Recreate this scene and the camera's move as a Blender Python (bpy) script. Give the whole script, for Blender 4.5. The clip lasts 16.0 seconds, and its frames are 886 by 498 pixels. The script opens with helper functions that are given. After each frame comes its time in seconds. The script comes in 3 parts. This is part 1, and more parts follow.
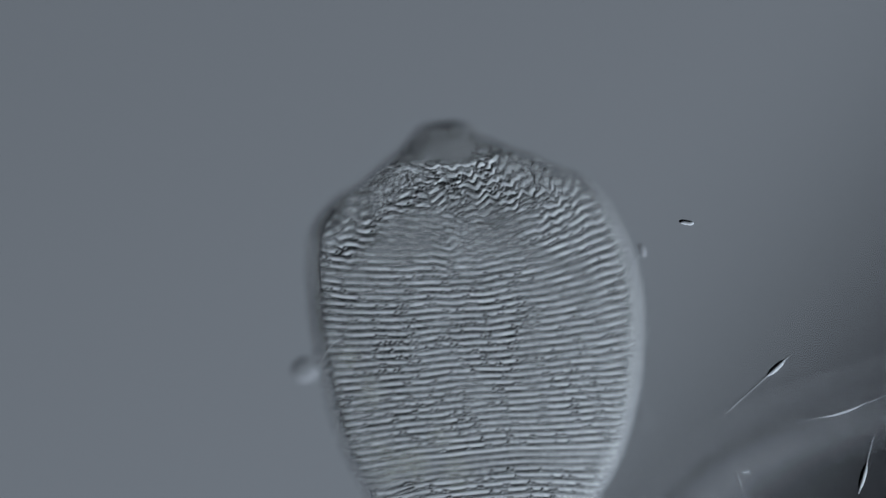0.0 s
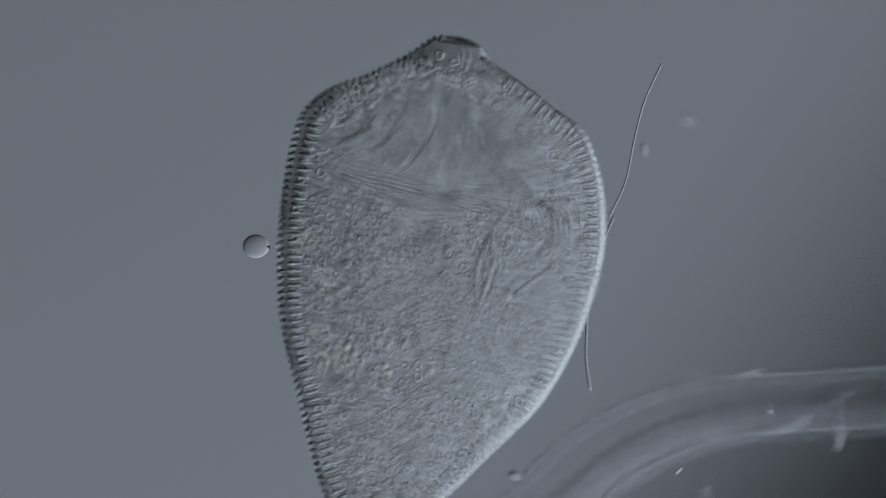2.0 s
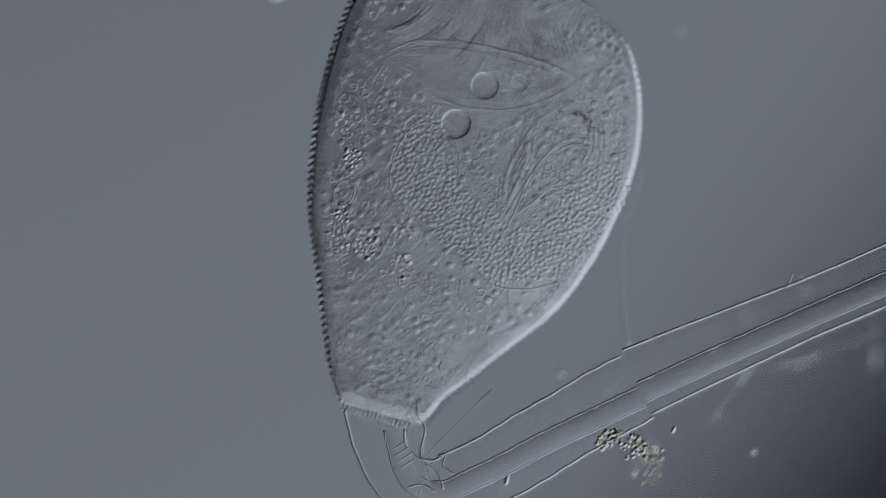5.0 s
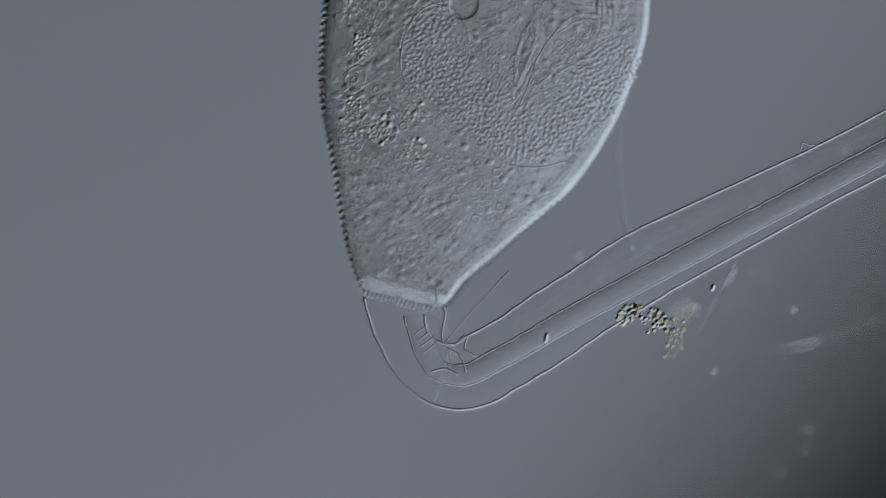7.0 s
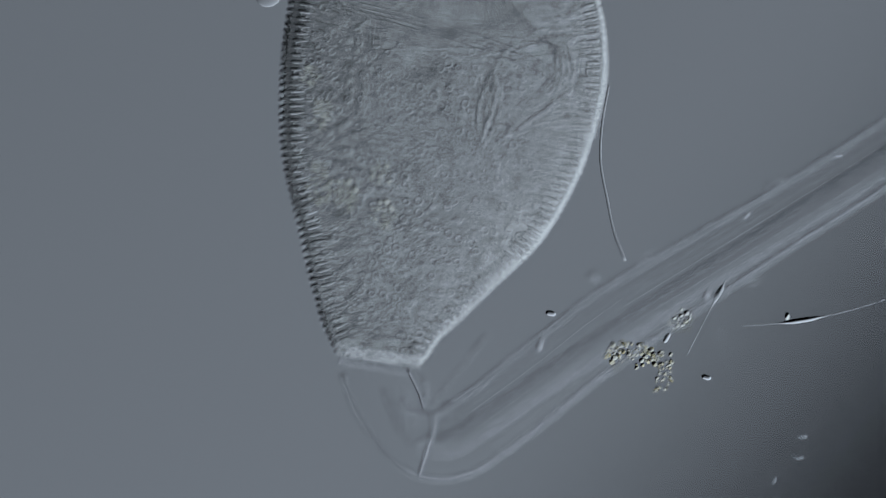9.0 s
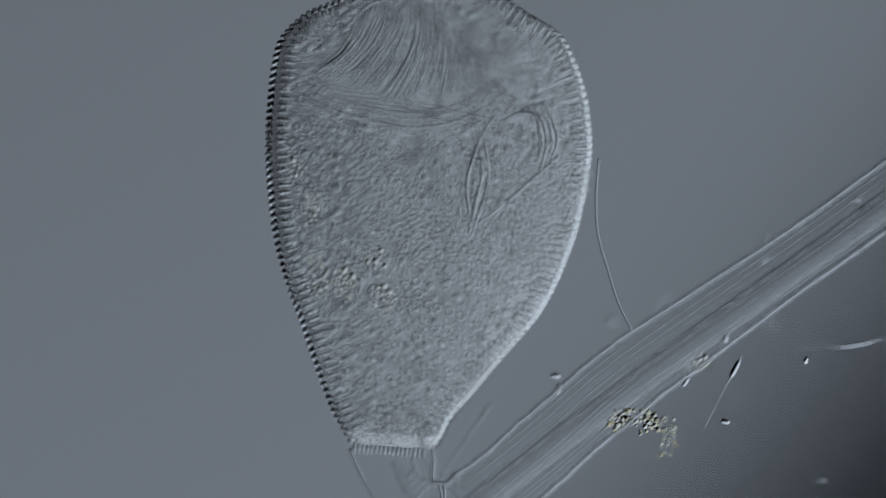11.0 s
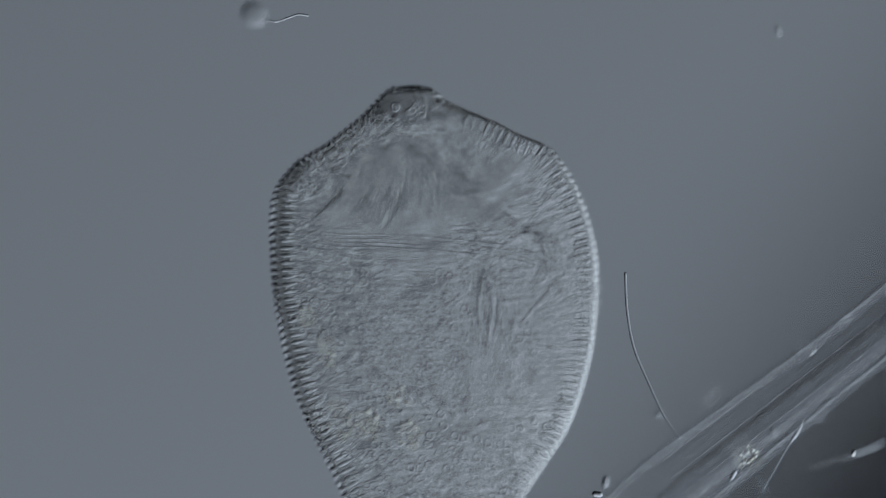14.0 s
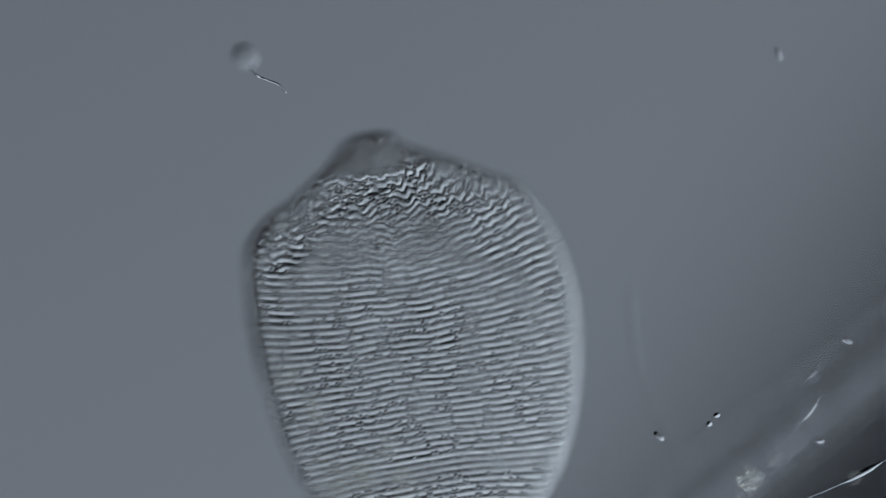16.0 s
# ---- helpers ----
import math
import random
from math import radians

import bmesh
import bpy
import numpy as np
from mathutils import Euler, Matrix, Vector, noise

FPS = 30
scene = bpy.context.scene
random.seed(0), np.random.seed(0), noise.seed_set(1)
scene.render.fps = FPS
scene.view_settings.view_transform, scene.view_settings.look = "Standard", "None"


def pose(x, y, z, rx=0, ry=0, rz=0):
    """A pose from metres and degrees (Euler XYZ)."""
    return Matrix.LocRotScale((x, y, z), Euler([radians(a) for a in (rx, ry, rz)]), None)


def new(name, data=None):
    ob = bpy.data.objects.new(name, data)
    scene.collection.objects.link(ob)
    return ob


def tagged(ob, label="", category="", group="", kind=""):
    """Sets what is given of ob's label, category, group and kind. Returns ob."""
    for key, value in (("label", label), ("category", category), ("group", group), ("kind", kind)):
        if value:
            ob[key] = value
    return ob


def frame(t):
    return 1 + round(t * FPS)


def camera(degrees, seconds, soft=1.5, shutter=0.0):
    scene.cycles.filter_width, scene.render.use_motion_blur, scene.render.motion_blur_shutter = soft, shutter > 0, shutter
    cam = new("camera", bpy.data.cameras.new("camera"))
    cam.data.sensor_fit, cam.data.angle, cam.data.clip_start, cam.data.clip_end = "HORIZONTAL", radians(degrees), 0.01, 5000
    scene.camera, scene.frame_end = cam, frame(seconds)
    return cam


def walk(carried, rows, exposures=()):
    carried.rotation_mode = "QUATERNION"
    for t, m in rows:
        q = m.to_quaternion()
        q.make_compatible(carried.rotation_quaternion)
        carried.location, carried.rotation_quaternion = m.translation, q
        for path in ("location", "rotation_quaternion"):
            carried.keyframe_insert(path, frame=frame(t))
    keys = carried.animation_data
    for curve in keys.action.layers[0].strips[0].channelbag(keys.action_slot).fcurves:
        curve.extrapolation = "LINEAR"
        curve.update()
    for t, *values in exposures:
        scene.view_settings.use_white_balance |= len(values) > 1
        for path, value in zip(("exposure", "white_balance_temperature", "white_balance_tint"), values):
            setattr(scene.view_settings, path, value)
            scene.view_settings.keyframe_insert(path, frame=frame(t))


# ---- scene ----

# One metre here is a tenth of a millimetre under the microscope.
U = 0.002                     # one plan unit
DIST = 900.0                  # lens to plane of focus
cam = camera(math.degrees(2 * math.atan(784 * U / DIST)), 16.0, soft=1.0)
cam.data.dof.use_dof = True
cam.data.dof.focus_distance = DIST
cam.data.dof.aperture_fstop = cam.data.lens / 1000 / (0.085 * DIST)

# time, stage shift in plan units (x, y), height of the plane of focus
STAGE = [
    (0.0, 1270, 1191, -0.755), (0.5, 1267, 1175, -0.73), (1.0, 1269, 1180, -0.725), (1.5, 1272, 1117, -0.705),
    (2.0, 1272, 1011, -0.21), (2.5, 1269, 942, -0.12), (3.0, 1265, 877, -0.03), (3.2, 1264, 859, -0.015),
    (5.3, 1351, 767, 0.13), (5.5, 1361, 727, 0.13), (6.0, 1384, 608, 0.13), (6.5, 1406, 559, 0.13),
    (7.0, 1404, 547, 0.12), (7.5, 1401, 539, 0.02), (8.0, 1400, 534, -0.01), (8.5, 1395, 537, -0.11),
    (9.0, 1393, 560, -0.205), (9.5, 1392, 583, -0.21), (9.7, 1390, 600, -0.21), (11.8, 1448, 660, -0.03),
    (12.0, 1449, 678, -0.015), (12.5, 1452, 758, 0.0), (13.0, 1475, 764, 0.0), (13.5, 1511, 772, -0.05),
    (14.0, 1510, 802, -0.21), (14.5, 1510, 833, -0.67), (15.0, 1510, 839, -0.7), (15.5, 1510, 844, -0.725),
    (16.0, 1511, 844, -0.755)]
EYES = {t: ((1400 - x) * U, (y - 540) * U, f) for t, x, y, f in STAGE}
walk(cam, [(t, pose(x, y, f + DIST)) for t, (x, y, f) in EYES.items()])


def plan(t, x, y, z=0.0):
    """World place of a plan point noted at the stage position of time t."""
    return Vector((EYES[t][0] + (x - 784) * U, EYES[t][1] + (441 - y) * U, z))


# ---- light: the oblique condenser field under the slide ----
world = bpy.data.worlds.new("condenser_field")
world.use_nodes = True
scene.world = world
K, LEVEL, AZ = 28.5, 0.985, radians(132)
wn, wl = world.node_tree.nodes, world.node_tree.links
wn.clear()
w_out, w_bg = wn.new("ShaderNodeOutputWorld"), wn.new("ShaderNodeBackground")
w_tc, w_dot, w_ma, w_mx = wn.new("ShaderNodeTexCoord"), wn.new("ShaderNodeVectorMath"), wn.new("ShaderNodeMath"), wn.new("ShaderNodeClamp")
w_dot.operation = "DOT_PRODUCT"
w_dot.inputs[1].default_value = (math.cos(AZ), math.sin(AZ), 0)
w_ma.operation = "MULTIPLY_ADD"
w_ma.inputs[1].default_value, w_ma.inputs[2].default_value = K, 1.0
w_mx.inputs["Min"].default_value, w_mx.inputs["Max"].default_value = 0.01, 4.2
wl.new(w_tc.outputs["Generated"], w_dot.inputs[0])
wl.new(w_dot.outputs["Value"], w_ma.inputs[0])
wl.new(w_ma.outputs[0], w_mx.inputs["Value"])
wl.new(w_mx.outputs[0], w_bg.inputs["Strength"])
w_bg.inputs["Color"].default_value = (0.141 * LEVEL, 0.162 * LEVEL, 0.191 * LEVEL, 1)
wl.new(w_bg.outputs[0], w_out.inputs["Surface"])


# ---- materials ----
def clear(name, ior, tint=(1, 1, 1), straight=0.0):
    """A clear refracting body; ior is relative to the water round it.
    straight: the share of light that a thin layer lets through unbent."""
    m = bpy.data.materials.new(name)
    m.use_nodes = True
    n, l = m.node_tree.nodes, m.node_tree.links
    n.clear()
    out, ref = n.new("ShaderNodeOutputMaterial"), n.new("ShaderNodeBsdfRefraction")
    ref.inputs["IOR"].default_value, ref.inputs["Roughness"].default_value = ior, 0.0
    ref.inputs["Color"].default_value = (*tint, 1)
    if straight:
        mix, tr = n.new("ShaderNodeMixShader"), n.new("ShaderNodeBsdfTransparent")
        mix.inputs[0].default_value = straight
        l.new(ref.outputs[0], mix.inputs[1])
        l.new(tr.outputs[0], mix.inputs[2])
        l.new(mix.outputs[0], out.inputs["Surface"])
    else:
        l.new(ref.outputs[0], out.inputs["Surface"])
    return m


RIM = clear("pellicle_rim", 1.21, (0.972, 0.972, 0.962))
BEAD = clear("pellicle_bead", 1.12)
FLANK = clear("flank_ridge", 1.08, straight=0.3)
RIDGE = clear("pellicle_ridge", 1.13)
PORE = clear("pore_grain", 1.35, (0.72, 0.72, 0.72))
GRAIN = clear("granule", 1.11, straight=0.58)
FINE = clear("fine_granule", 1.06, straight=0.66)
WALL = clear("vesicle_wall", 1.09, straight=0.48)
RING = clear("vesicle_ring", 1.09, straight=0.55)
SOFT = clear("vesicle_fluid", 1.085, straight=0.5)
WATERY = clear("watery_vacuole", 0.965)
FIBRE = clear("fibre", 1.12, (0.965, 0.965, 0.965), straight=0.48)
UPPER = clear("upper_fibre", 1.11, (0.96, 0.96, 0.96), straight=0.45)
CRYSTAL = clear("crystal", 1.3, tint=(0.995, 0.99, 0.95), straight=0.08)
SHEATH = clear("stalk_sheath", 1.0015)
THREAD_GLASS = clear("filament", 1.03)
SHEATH_FIBRE = clear("sheath_fibre", 1.012)
CORD = clear("stalk_cord", 1.03, straight=0.58)
WALL_LINE = clear("sheath_wall", 1.06)
DETRITUS = clear("detritus", 1.1, tint=(0.965, 0.95, 0.89))
SILICA = clear("silica", 1.08)


def pane(name, tint):
    m = bpy.data.materials.new(name)
    m.use_nodes = True
    n, l = m.node_tree.nodes, m.node_tree.links
    n.clear()
    out, tr = n.new("ShaderNodeOutputMaterial"), n.new("ShaderNodeBsdfTransparent")
    tr.inputs["Color"].default_value = (*tint, 1)
    l.new(tr.outputs[0], out.inputs["Surface"])
    return m


GLASS = pane("slide_glass", (0.995, 0.998, 0.997))
PELLICLE = pane("pellicle", (0.985, 0.985, 0.98))
# tints of the two added sheets that shade the lower right corner
SHADE = pane("shade_glass", (0.6, 0.6, 0.605))
DARK_SHADE = pane("dark_shade_glass", (0.34, 0.34, 0.345))
LENS = clear("lens_glass", 1.0055)


# ---- mesh helpers ----
def mesh_ob(name, verts, faces, mat, parent=None, label="", smooth=True):
    me = bpy.data.meshes.new(name)
    me.from_pydata([tuple(v) for v in verts], [], [tuple(f) for f in faces])
    me.materials.append(mat)
    if smooth:
        me.polygons.foreach_set("use_smooth", [True] * len(me.polygons))
    ob = new(name, me)
    if parent:
        ob.parent = parent
    if label:
        tagged(ob, label)
    return ob


class Build:
    """Collects simple pieces into one mesh."""

    def __init__(self):
        self.v, self.f = [], []

    def add(self, verts, faces):
        k = len(self.v)
        self.v += [tuple(p) for p in verts]
        self.f += [tuple(i + k for i in f) for f in faces]

    def tube(self, pts, radii, sides=8, flat=1.0, ends=True):
        pts = [Vector(p) for p in pts]
        if not hasattr(radii, "__len__"):
            radii = [radii] * len(pts)
        verts, faces = [], []
        for i, p in enumerate(pts):
            d = (pts[min(i + 1, len(pts) - 1)] - pts[max(i - 1, 0)]).normalized()
            a = d.cross(Vector((0, 0, 1)))
            a = a.normalized() if a.length > 1e-6 else Vector((1, 0, 0))
            b = a.cross(d).normalized() * flat
            for s in range(sides):
                w = 2 * math.pi * s / sides
                verts.append(p + (a * math.cos(w) + b * math.sin(w)) * radii[i])
        n = len(pts)
        for i in range(n - 1):
            for s in range(sides):
                t = (s + 1) % sides
                faces.append((i * sides + s, i * sides + t, (i + 1) * sides + t, (i + 1) * sides + s))
        if ends:
            faces.append(tuple(range(sides))[::-1])
            faces.append(tuple((n - 1) * sides + s for s in range(sides)))
        faces = [f[::-1] for f in faces]
        self.add(verts, faces)

    def ball(self, c, r, seg=10, rings=6, squash=(1, 1, 1)):
        verts = [(c[0], c[1], c[2] + r * squash[2])]
        for i in range(1, rings):
            th = math.pi * i / rings
            for s in range(seg):
                w = 2 * math.pi * s / seg
                verts.append((c[0] + r * squash[0] * math.sin(th) * math.cos(w), c[1] + r * squash[1] * math.sin(th) * math.sin(w), c[2] + r * squash[2] * math.cos(th)))
        verts.append((c[0], c[1], c[2] - r * squash[2]))
        faces = [(0, 1 + s, 1 + (s + 1) % seg) for s in range(seg)]
        for i in range(rings - 2):
            for s in range(seg):
                a, b = 1 + i * seg + s, 1 + i * seg + (s + 1) % seg
                faces.append((a, a + seg, b + seg, b))
        k = 1 + (rings - 2) * seg
        faces += [(k + s, len(verts) - 1, k + (s + 1) % seg) for s in range(seg)]
        self.add(verts, faces)

    def disc(self, c, r, thick, seg=40, n=24):
        """A round flattened body: level above and below, rounded at its edge."""
        verts, faces = [], []
        for i in range(n):
            a = math.pi * (i + 0.5) / n
            q, w = math.sin(a), math.cos(a)
            q, w = math.copysign(abs(q) ** 0.35, q), math.copysign(abs(w) ** 0.6, w)
            for s in range(seg):
                t = 2 * math.pi * s / seg
                verts.append((c[0] + r * q * math.cos(t), c[1] + r * q * math.sin(t), c[2] + r * thick * w))
        for i in range(n - 1):
            for s in range(seg):
                t = (s + 1) % seg
                faces.append((i * seg + s, (i + 1) * seg + s, (i + 1) * seg + t, i * seg + t))
        faces.append(tuple(range(seg)))
        faces.append(tuple((n - 1) * seg + s for s in range(seg))[::-1])
        self.add(verts, faces)

    def blob(self, c, r, long, turn):
        """A small rounded grain, drawn out along one way."""
        ct, st = math.cos(turn), math.sin(turn)
        k = len(self.v)
        self.ball((0, 0, 0), r, 8, 5, (long, 1, 0.85))
        self.v[k:] = [(c[0] + x * ct - y * st, c[1] + x * st + y * ct, c[2] + z) for x, y, z in self.v[k:]]

    def ring(self, c, r, tube, seg=18, sides=8, stretch=(1, 1), turn=0.0):
        verts, faces = [], []
        ct, st = math.cos(turn), math.sin(turn)
        for i in range(seg):
            w = 2 * math.pi * i / seg
            for s in range(sides):
                v = 2 * math.pi * s / sides
                q = r + tube * math.cos(v)
                x, y = q * math.cos(w) * stretch[0], q * math.sin(w) * stretch[1]
                verts.append((c[0] + x * ct - y * st, c[1] + x * st + y * ct, c[2] + tube * math.sin(v)))
        for i in range(seg):
            for s in range(sides):
                j, t = (i + 1) % seg, (s + 1) % sides
                faces.append((i * sides + s, j * sides + s, j * sides + t, i * sides + t))
        self.add(verts, faces)

    def make(self, name, mat, parent=None, label="", smooth=True):
        return mesh_ob(name, self.v, self.f, mat, parent, label, smooth)


def smooth_line(pts, n):
    """A smooth line of n points through the given ones."""
    p = np.array(pts, float)
    s = np.r_[0, np.cumsum(np.linalg.norm(np.diff(p, axis=0), axis=1))]
    q = np.linspace(0, s[-1], n)
    m = np.gradient(p, s, axis=0)
    i = np.clip(np.searchsorted(s, q) - 1, 0, len(s) - 2)
    h = (s[i + 1] - s[i])[:, None]
    u = ((q - s[i])[:, None]) / h
    return (p[i] * (1 + 2 * u) * (1 - u) ** 2 + m[i] * h * u * (1 - u) ** 2 + p[i + 1] * u * u * (3 - 2 * u) + m[i + 1] * h * u * u * (u - 1))


# ---- slide ----
def glass_slide():
    b = Build()
    x, y, z0, z1 = 4.0, 3.2, -0.71, -0.575
    v = [(sx * x, sy * y, z) for z in (z0, z1) for sx, sy in ((-1, -1), (1, -1), (1, 1), (-1, 1))]
    b.add(v, [(3, 2, 1, 0), (4, 5, 6, 7), (0, 1, 5, 4), (1, 2, 6, 5), (2, 3, 7, 6), (3, 0, 4, 7)])
    ob = b.make("slide", GLASS, smooth=False)
    tagged(ob, "clear flat glass slide under the water film", "glass slide", kind="structure")


glass_slide()

# ---- the ciliate ----
HEIGHTS = (0, 20, 50, 100, 150, 200, 250, 300, 350, 400, 450, 500, 550, 600, 650, 700, 750, 780, 800, 830, 850, 868, 877)
LEFT = (-70, -84, -104, -128, -150, -170, -192, -213, -229, -240, -248, -254, -257, -257, -255, -246, -205, -150, -121, -80, -58, -38, -12)
RIGHT = (72, 84, 97, 134, 170, 208, 244, 268, 286, 300, 308, 314, 316, 310, 298, 278, 245, 190, 155, 95, 60, 42, 14)


def eased(values, heights):
    """The noted half-widths, drawn as a smooth line at close steps."""
    line = smooth_line(list(zip(heights, values)), 500)
    return np.interp(np.linspace(0, heights[-1], 440), line[:, 0], line[:, 1])


LEFT, RIGHT, HEIGHTS = eased(LEFT, HEIGHTS), eased(RIGHT, HEIGHTS), np.linspace(0, HEIGHTS[-1], 440)


def girth(h):
    l, r = np.interp(h, HEIGHTS, LEFT), np.interp(h, HEIGHTS, RIGHT)
    return (l + r) / 2 * U, (r - l) / 2 * U


def depth(w, h):
    return 0.745 * (1 - (1 - np.minimum(w / 0.27, 1)) ** 2.2) * (1 - 0.88 * np.clip((h - 800) / 70, 0, 1) ** 1.1)


def cross_section():
    """Right-to-left half outline of the zooid's section, evenly along its length: level above and below, with rounded flanks."""
    xi = np.cos(np.linspace(0, np.pi, 4001))
    xi = np.sign(xi) * np.abs(xi) ** 0.35
    ze = (1 - np.abs(xi) ** 24) ** (1 / 2.2)
    xi = xi * (1 - 0.03 * ze)
    run = np.r_[0, np.cumsum(np.hypot(np.diff(xi), 0.95 * np.diff(ze)))]
    return run / run[-1], xi, ze


RUN, XI, ZETA = cross_section()


def surface(h, q):
    """Points of the zooid's skin: h along the axis in plan units, q round it (0 to 0.5 above, 0.5 to 1 below)."""
    c, w = girth(h)
    up = np.where(q <= 0.5, q * 2, 2 - q * 2)
    x = c + w * np.interp(up, RUN, XI)
    z = depth(w, h) * np.interp(up, RUN, ZETA) * np.where(q <= 0.5, 1, -1)
    return x, h * U, z


RISE = 4.7                   # height of a ridge over the groove, in plan units


def row_base(k):
    """Height of row k on the axis; the rows lie closer towards the base."""
    return 11.2 * k + 0.75 * k * k / 70


def row_height(k, x, h):
    """Height of ridge row k at x: sagging near the mouth, arched near the base, kinked under the mouth."""
    c, w = girth(h)
    q = (x - c) / max(float(w), 0.05)
    bow = 20 * q * q * (h - 330) / 300 + 2.4 * math.sin(x * 7 + k * 0.05) + 0.8 * math.sin(x * 19 + k * 0.21) + 0.4 * math.sin(x * 41 + k * 1.3)
    bow += 46 * max(q, 0) ** 1.4 * min(max((h - 420) / 250, 0), 1)
    top = min(max((h - 610) / 60, 0), 1) * min(max((800 - h) / 40, 0), 1)
    far = max(0.2, 1 - abs(x - 0.03) / 0.42)
    u = x / 0.088 + 0.35 * math.sin(k * 0.33) + 0.16 * math.sin(x * 30 + k)
    kink = (abs((u % 1) - 0.5) * 4 - 1) * 6.5 * top * far
    edge = min(max((h - 680) / 60, 0), 1) + 0.6 * min(max((h - 610) / 60, 0), 1) * min(max((abs(q + 0.1) - 0.45) / 0.2, 0), 1)
    bow += 34 * max(-q - 0.35, 0) ** 1.5 * min(max((h - 430) / 150, 0), 1)
    bow += 0.7 * math.sin(x * 40 + k * 0.13 + 1.2 * math.sin(x * 13)) * min(max((h - 300) / 200, 0), 1)
    curl = (2.4 * math.sin(x * 165 + k * 1.9) + 3.9 * math.sin(x * 108 + k * 0.8 + 1.6 * math.sin(x * 17 + k * 0.6))) * min(edge, 1)
    return h + bow * min(1, h / 120) + kink + curl


def skin():
    nh, nv = 200, 200
    hs = np.r_[np.linspace(0, 700, 120), np.linspace(704, 877, 80)]
    phis = np.linspace(0, 1, nv, endpoint=False)
    H, P = np.meshgrid(hs, phis, indexing="ij")
    X, Y, Z = surface(H, P)
    verts = np.stack([X, Y, Z], -1).reshape(-1, 3)
    i, j = np.meshgrid(np.arange(nh - 1), np.arange(nv), indexing="ij")
    j2 = (j + 1) % nv
    q = np.stack([i * nv + j, (i + 1) * nv + j, (i + 1) * nv + j2, i * nv + j2], -1).reshape(-1, 4)
    faces = [tuple(f) for f in q.tolist()] + [tuple(range(nv)), tuple(range((nh - 1) * nv, nh * nv))[::-1]]
    return mesh_ob("zooid", verts.tolist(), faces, PELLICLE)


def ridges(parent):
    """The raised rows of the pellicle, one low rounded strip each, and the paired pore grains between them."""
    spot = random.Random(11)
    pores = Build()
    n, count = 260, 72
    first = float(RUN[np.argmax(ZETA > 0.9)]) / 2
    qs = np.linspace(first, 0.5 - first, n)
    heights = np.zeros((count + 2, n))
    for k in range(count + 2):
        h0 = row_base(k)
        for i, q in enumerate(qs):
            heights[k, i] = min(max(row_height(k, float(surface(h0, q)[0]), h0), 1), 874)
    dq = 1e-3
    v = np.array((-1, -0.6, -0.2, 0.2, 0.6, 1))
    rise = 0.5 + 0.5 * np.cos(np.pi * v)
    for k in range(1, count + 1):
        h0 = row_base(k)
        if h0 > 806:
            continue
        lo, mid, hi = (heights[k - 1] + heights[k]) / 2, heights[k], (heights[k] + heights[k + 1]) / 2
        x0, _, z0 = surface(mid, qs)
        x1, _, z1 = surface(mid, qs + dq)
        nx, nz = (z1 - z0), -(x1 - x0)
        size = np.hypot(nx, nz)
        nx, nz = np.abs(nx) / size * np.sign(qs * -1 + 0.25), np.abs(nz) / size
        flank = np.clip(1.15 - np.abs(z0) / np.maximum(depth(girth(mid)[1], mid), 1e-4), 0, 1)
        tall = RISE * U * (0.45 if 262 < h0 < 290 else 1.0) * (1 + 0.12 * np.sin(x0 * 33 + k * 1.7)) * (1 - 0.75 * np.clip(flank * 1.3, 0, 1))
        tall *= (1 + 0.3 * np.clip((mid - 540) / 60, 0, 1)) * np.clip((830 - mid) / 40, 0.1, 1)
        tall *= 1 - 0.3 * np.exp(-((x0 - 0.05) / 0.26) ** 2 - ((mid - 735) / 32) ** 2)
        top, flat = [], []
        fade = np.clip(np.minimum(np.arange(n), np.arange(n)[::-1]) / 16, 0.02, 1)
        off, tall = 0.005, tall * fade
        for w, r in zip(v, rise):
            h = mid + (w * (hi - mid) if w > 0 else w * (mid - lo))
            x, y, z = surface(h, qs)
            top.append(np.stack([x + nx * (off + r * tall), y, -z - nz * (off + r * tall)], -1))
            if abs(w) == 1:
                flat.append(np.stack([x + nx * off, y, -z - nz * off], -1))
        rows = top + flat
        verts = np.stack(rows, 1).reshape(-1, 3)
        m = len(rows)
        faces = []
        for i in range(n - 1):
            a, b = i * m, (i + 1) * m
            faces += [(a + c, b + c, b + c + 1, a + c + 1) for c in range(len(v) - 1)]
            faces.append((a + m - 1, b + m - 1, b + m - 2, a + m - 2))
        mesh_ob("pellicle_ridge", verts, faces, RIDGE, parent)
        i = spot.randrange(6)
        while i < n - 3:
            x, y, z = top[2][i]
            if z < -0.10 and not 262 < h0 < 290:
                for d in range(spot.choice((1, 2, 2, 2, 3))):
                    p = top[5][min(n - 1, i + d * (4 if z < -0.48 else 2))]
                    pores.ball((p[0] + spot.uniform(-1, 1) * U, p[1] + spot.uniform(-1.5, 1.5) * U, p[2] - 0.011), spot.uniform(3.6, 4.7) * U, 10, 8)
            i += spot.choice((12, 17, 22, 28, 34))
    ob = pores.make("pore_stipple", PORE, parent, "tiny dark paired grains between the ridges")
    tagged(ob, kind="stuff")


ciliate = new("ciliate")
tagged(ciliate, "clear grey bell-shaped ciliate on a bent sheathed stalk", "ciliate")
ciliate.location = plan(8.0, 688, 565)
zooid = skin()
zooid.parent = ciliate
tagged(zooid, "striated translucent bell-shaped body")
ridges(zooid)


DEEP = 0.13                  # the far layer of the cell's inside


BELLY = 0.041                # sag of the cytoplasm in the middle


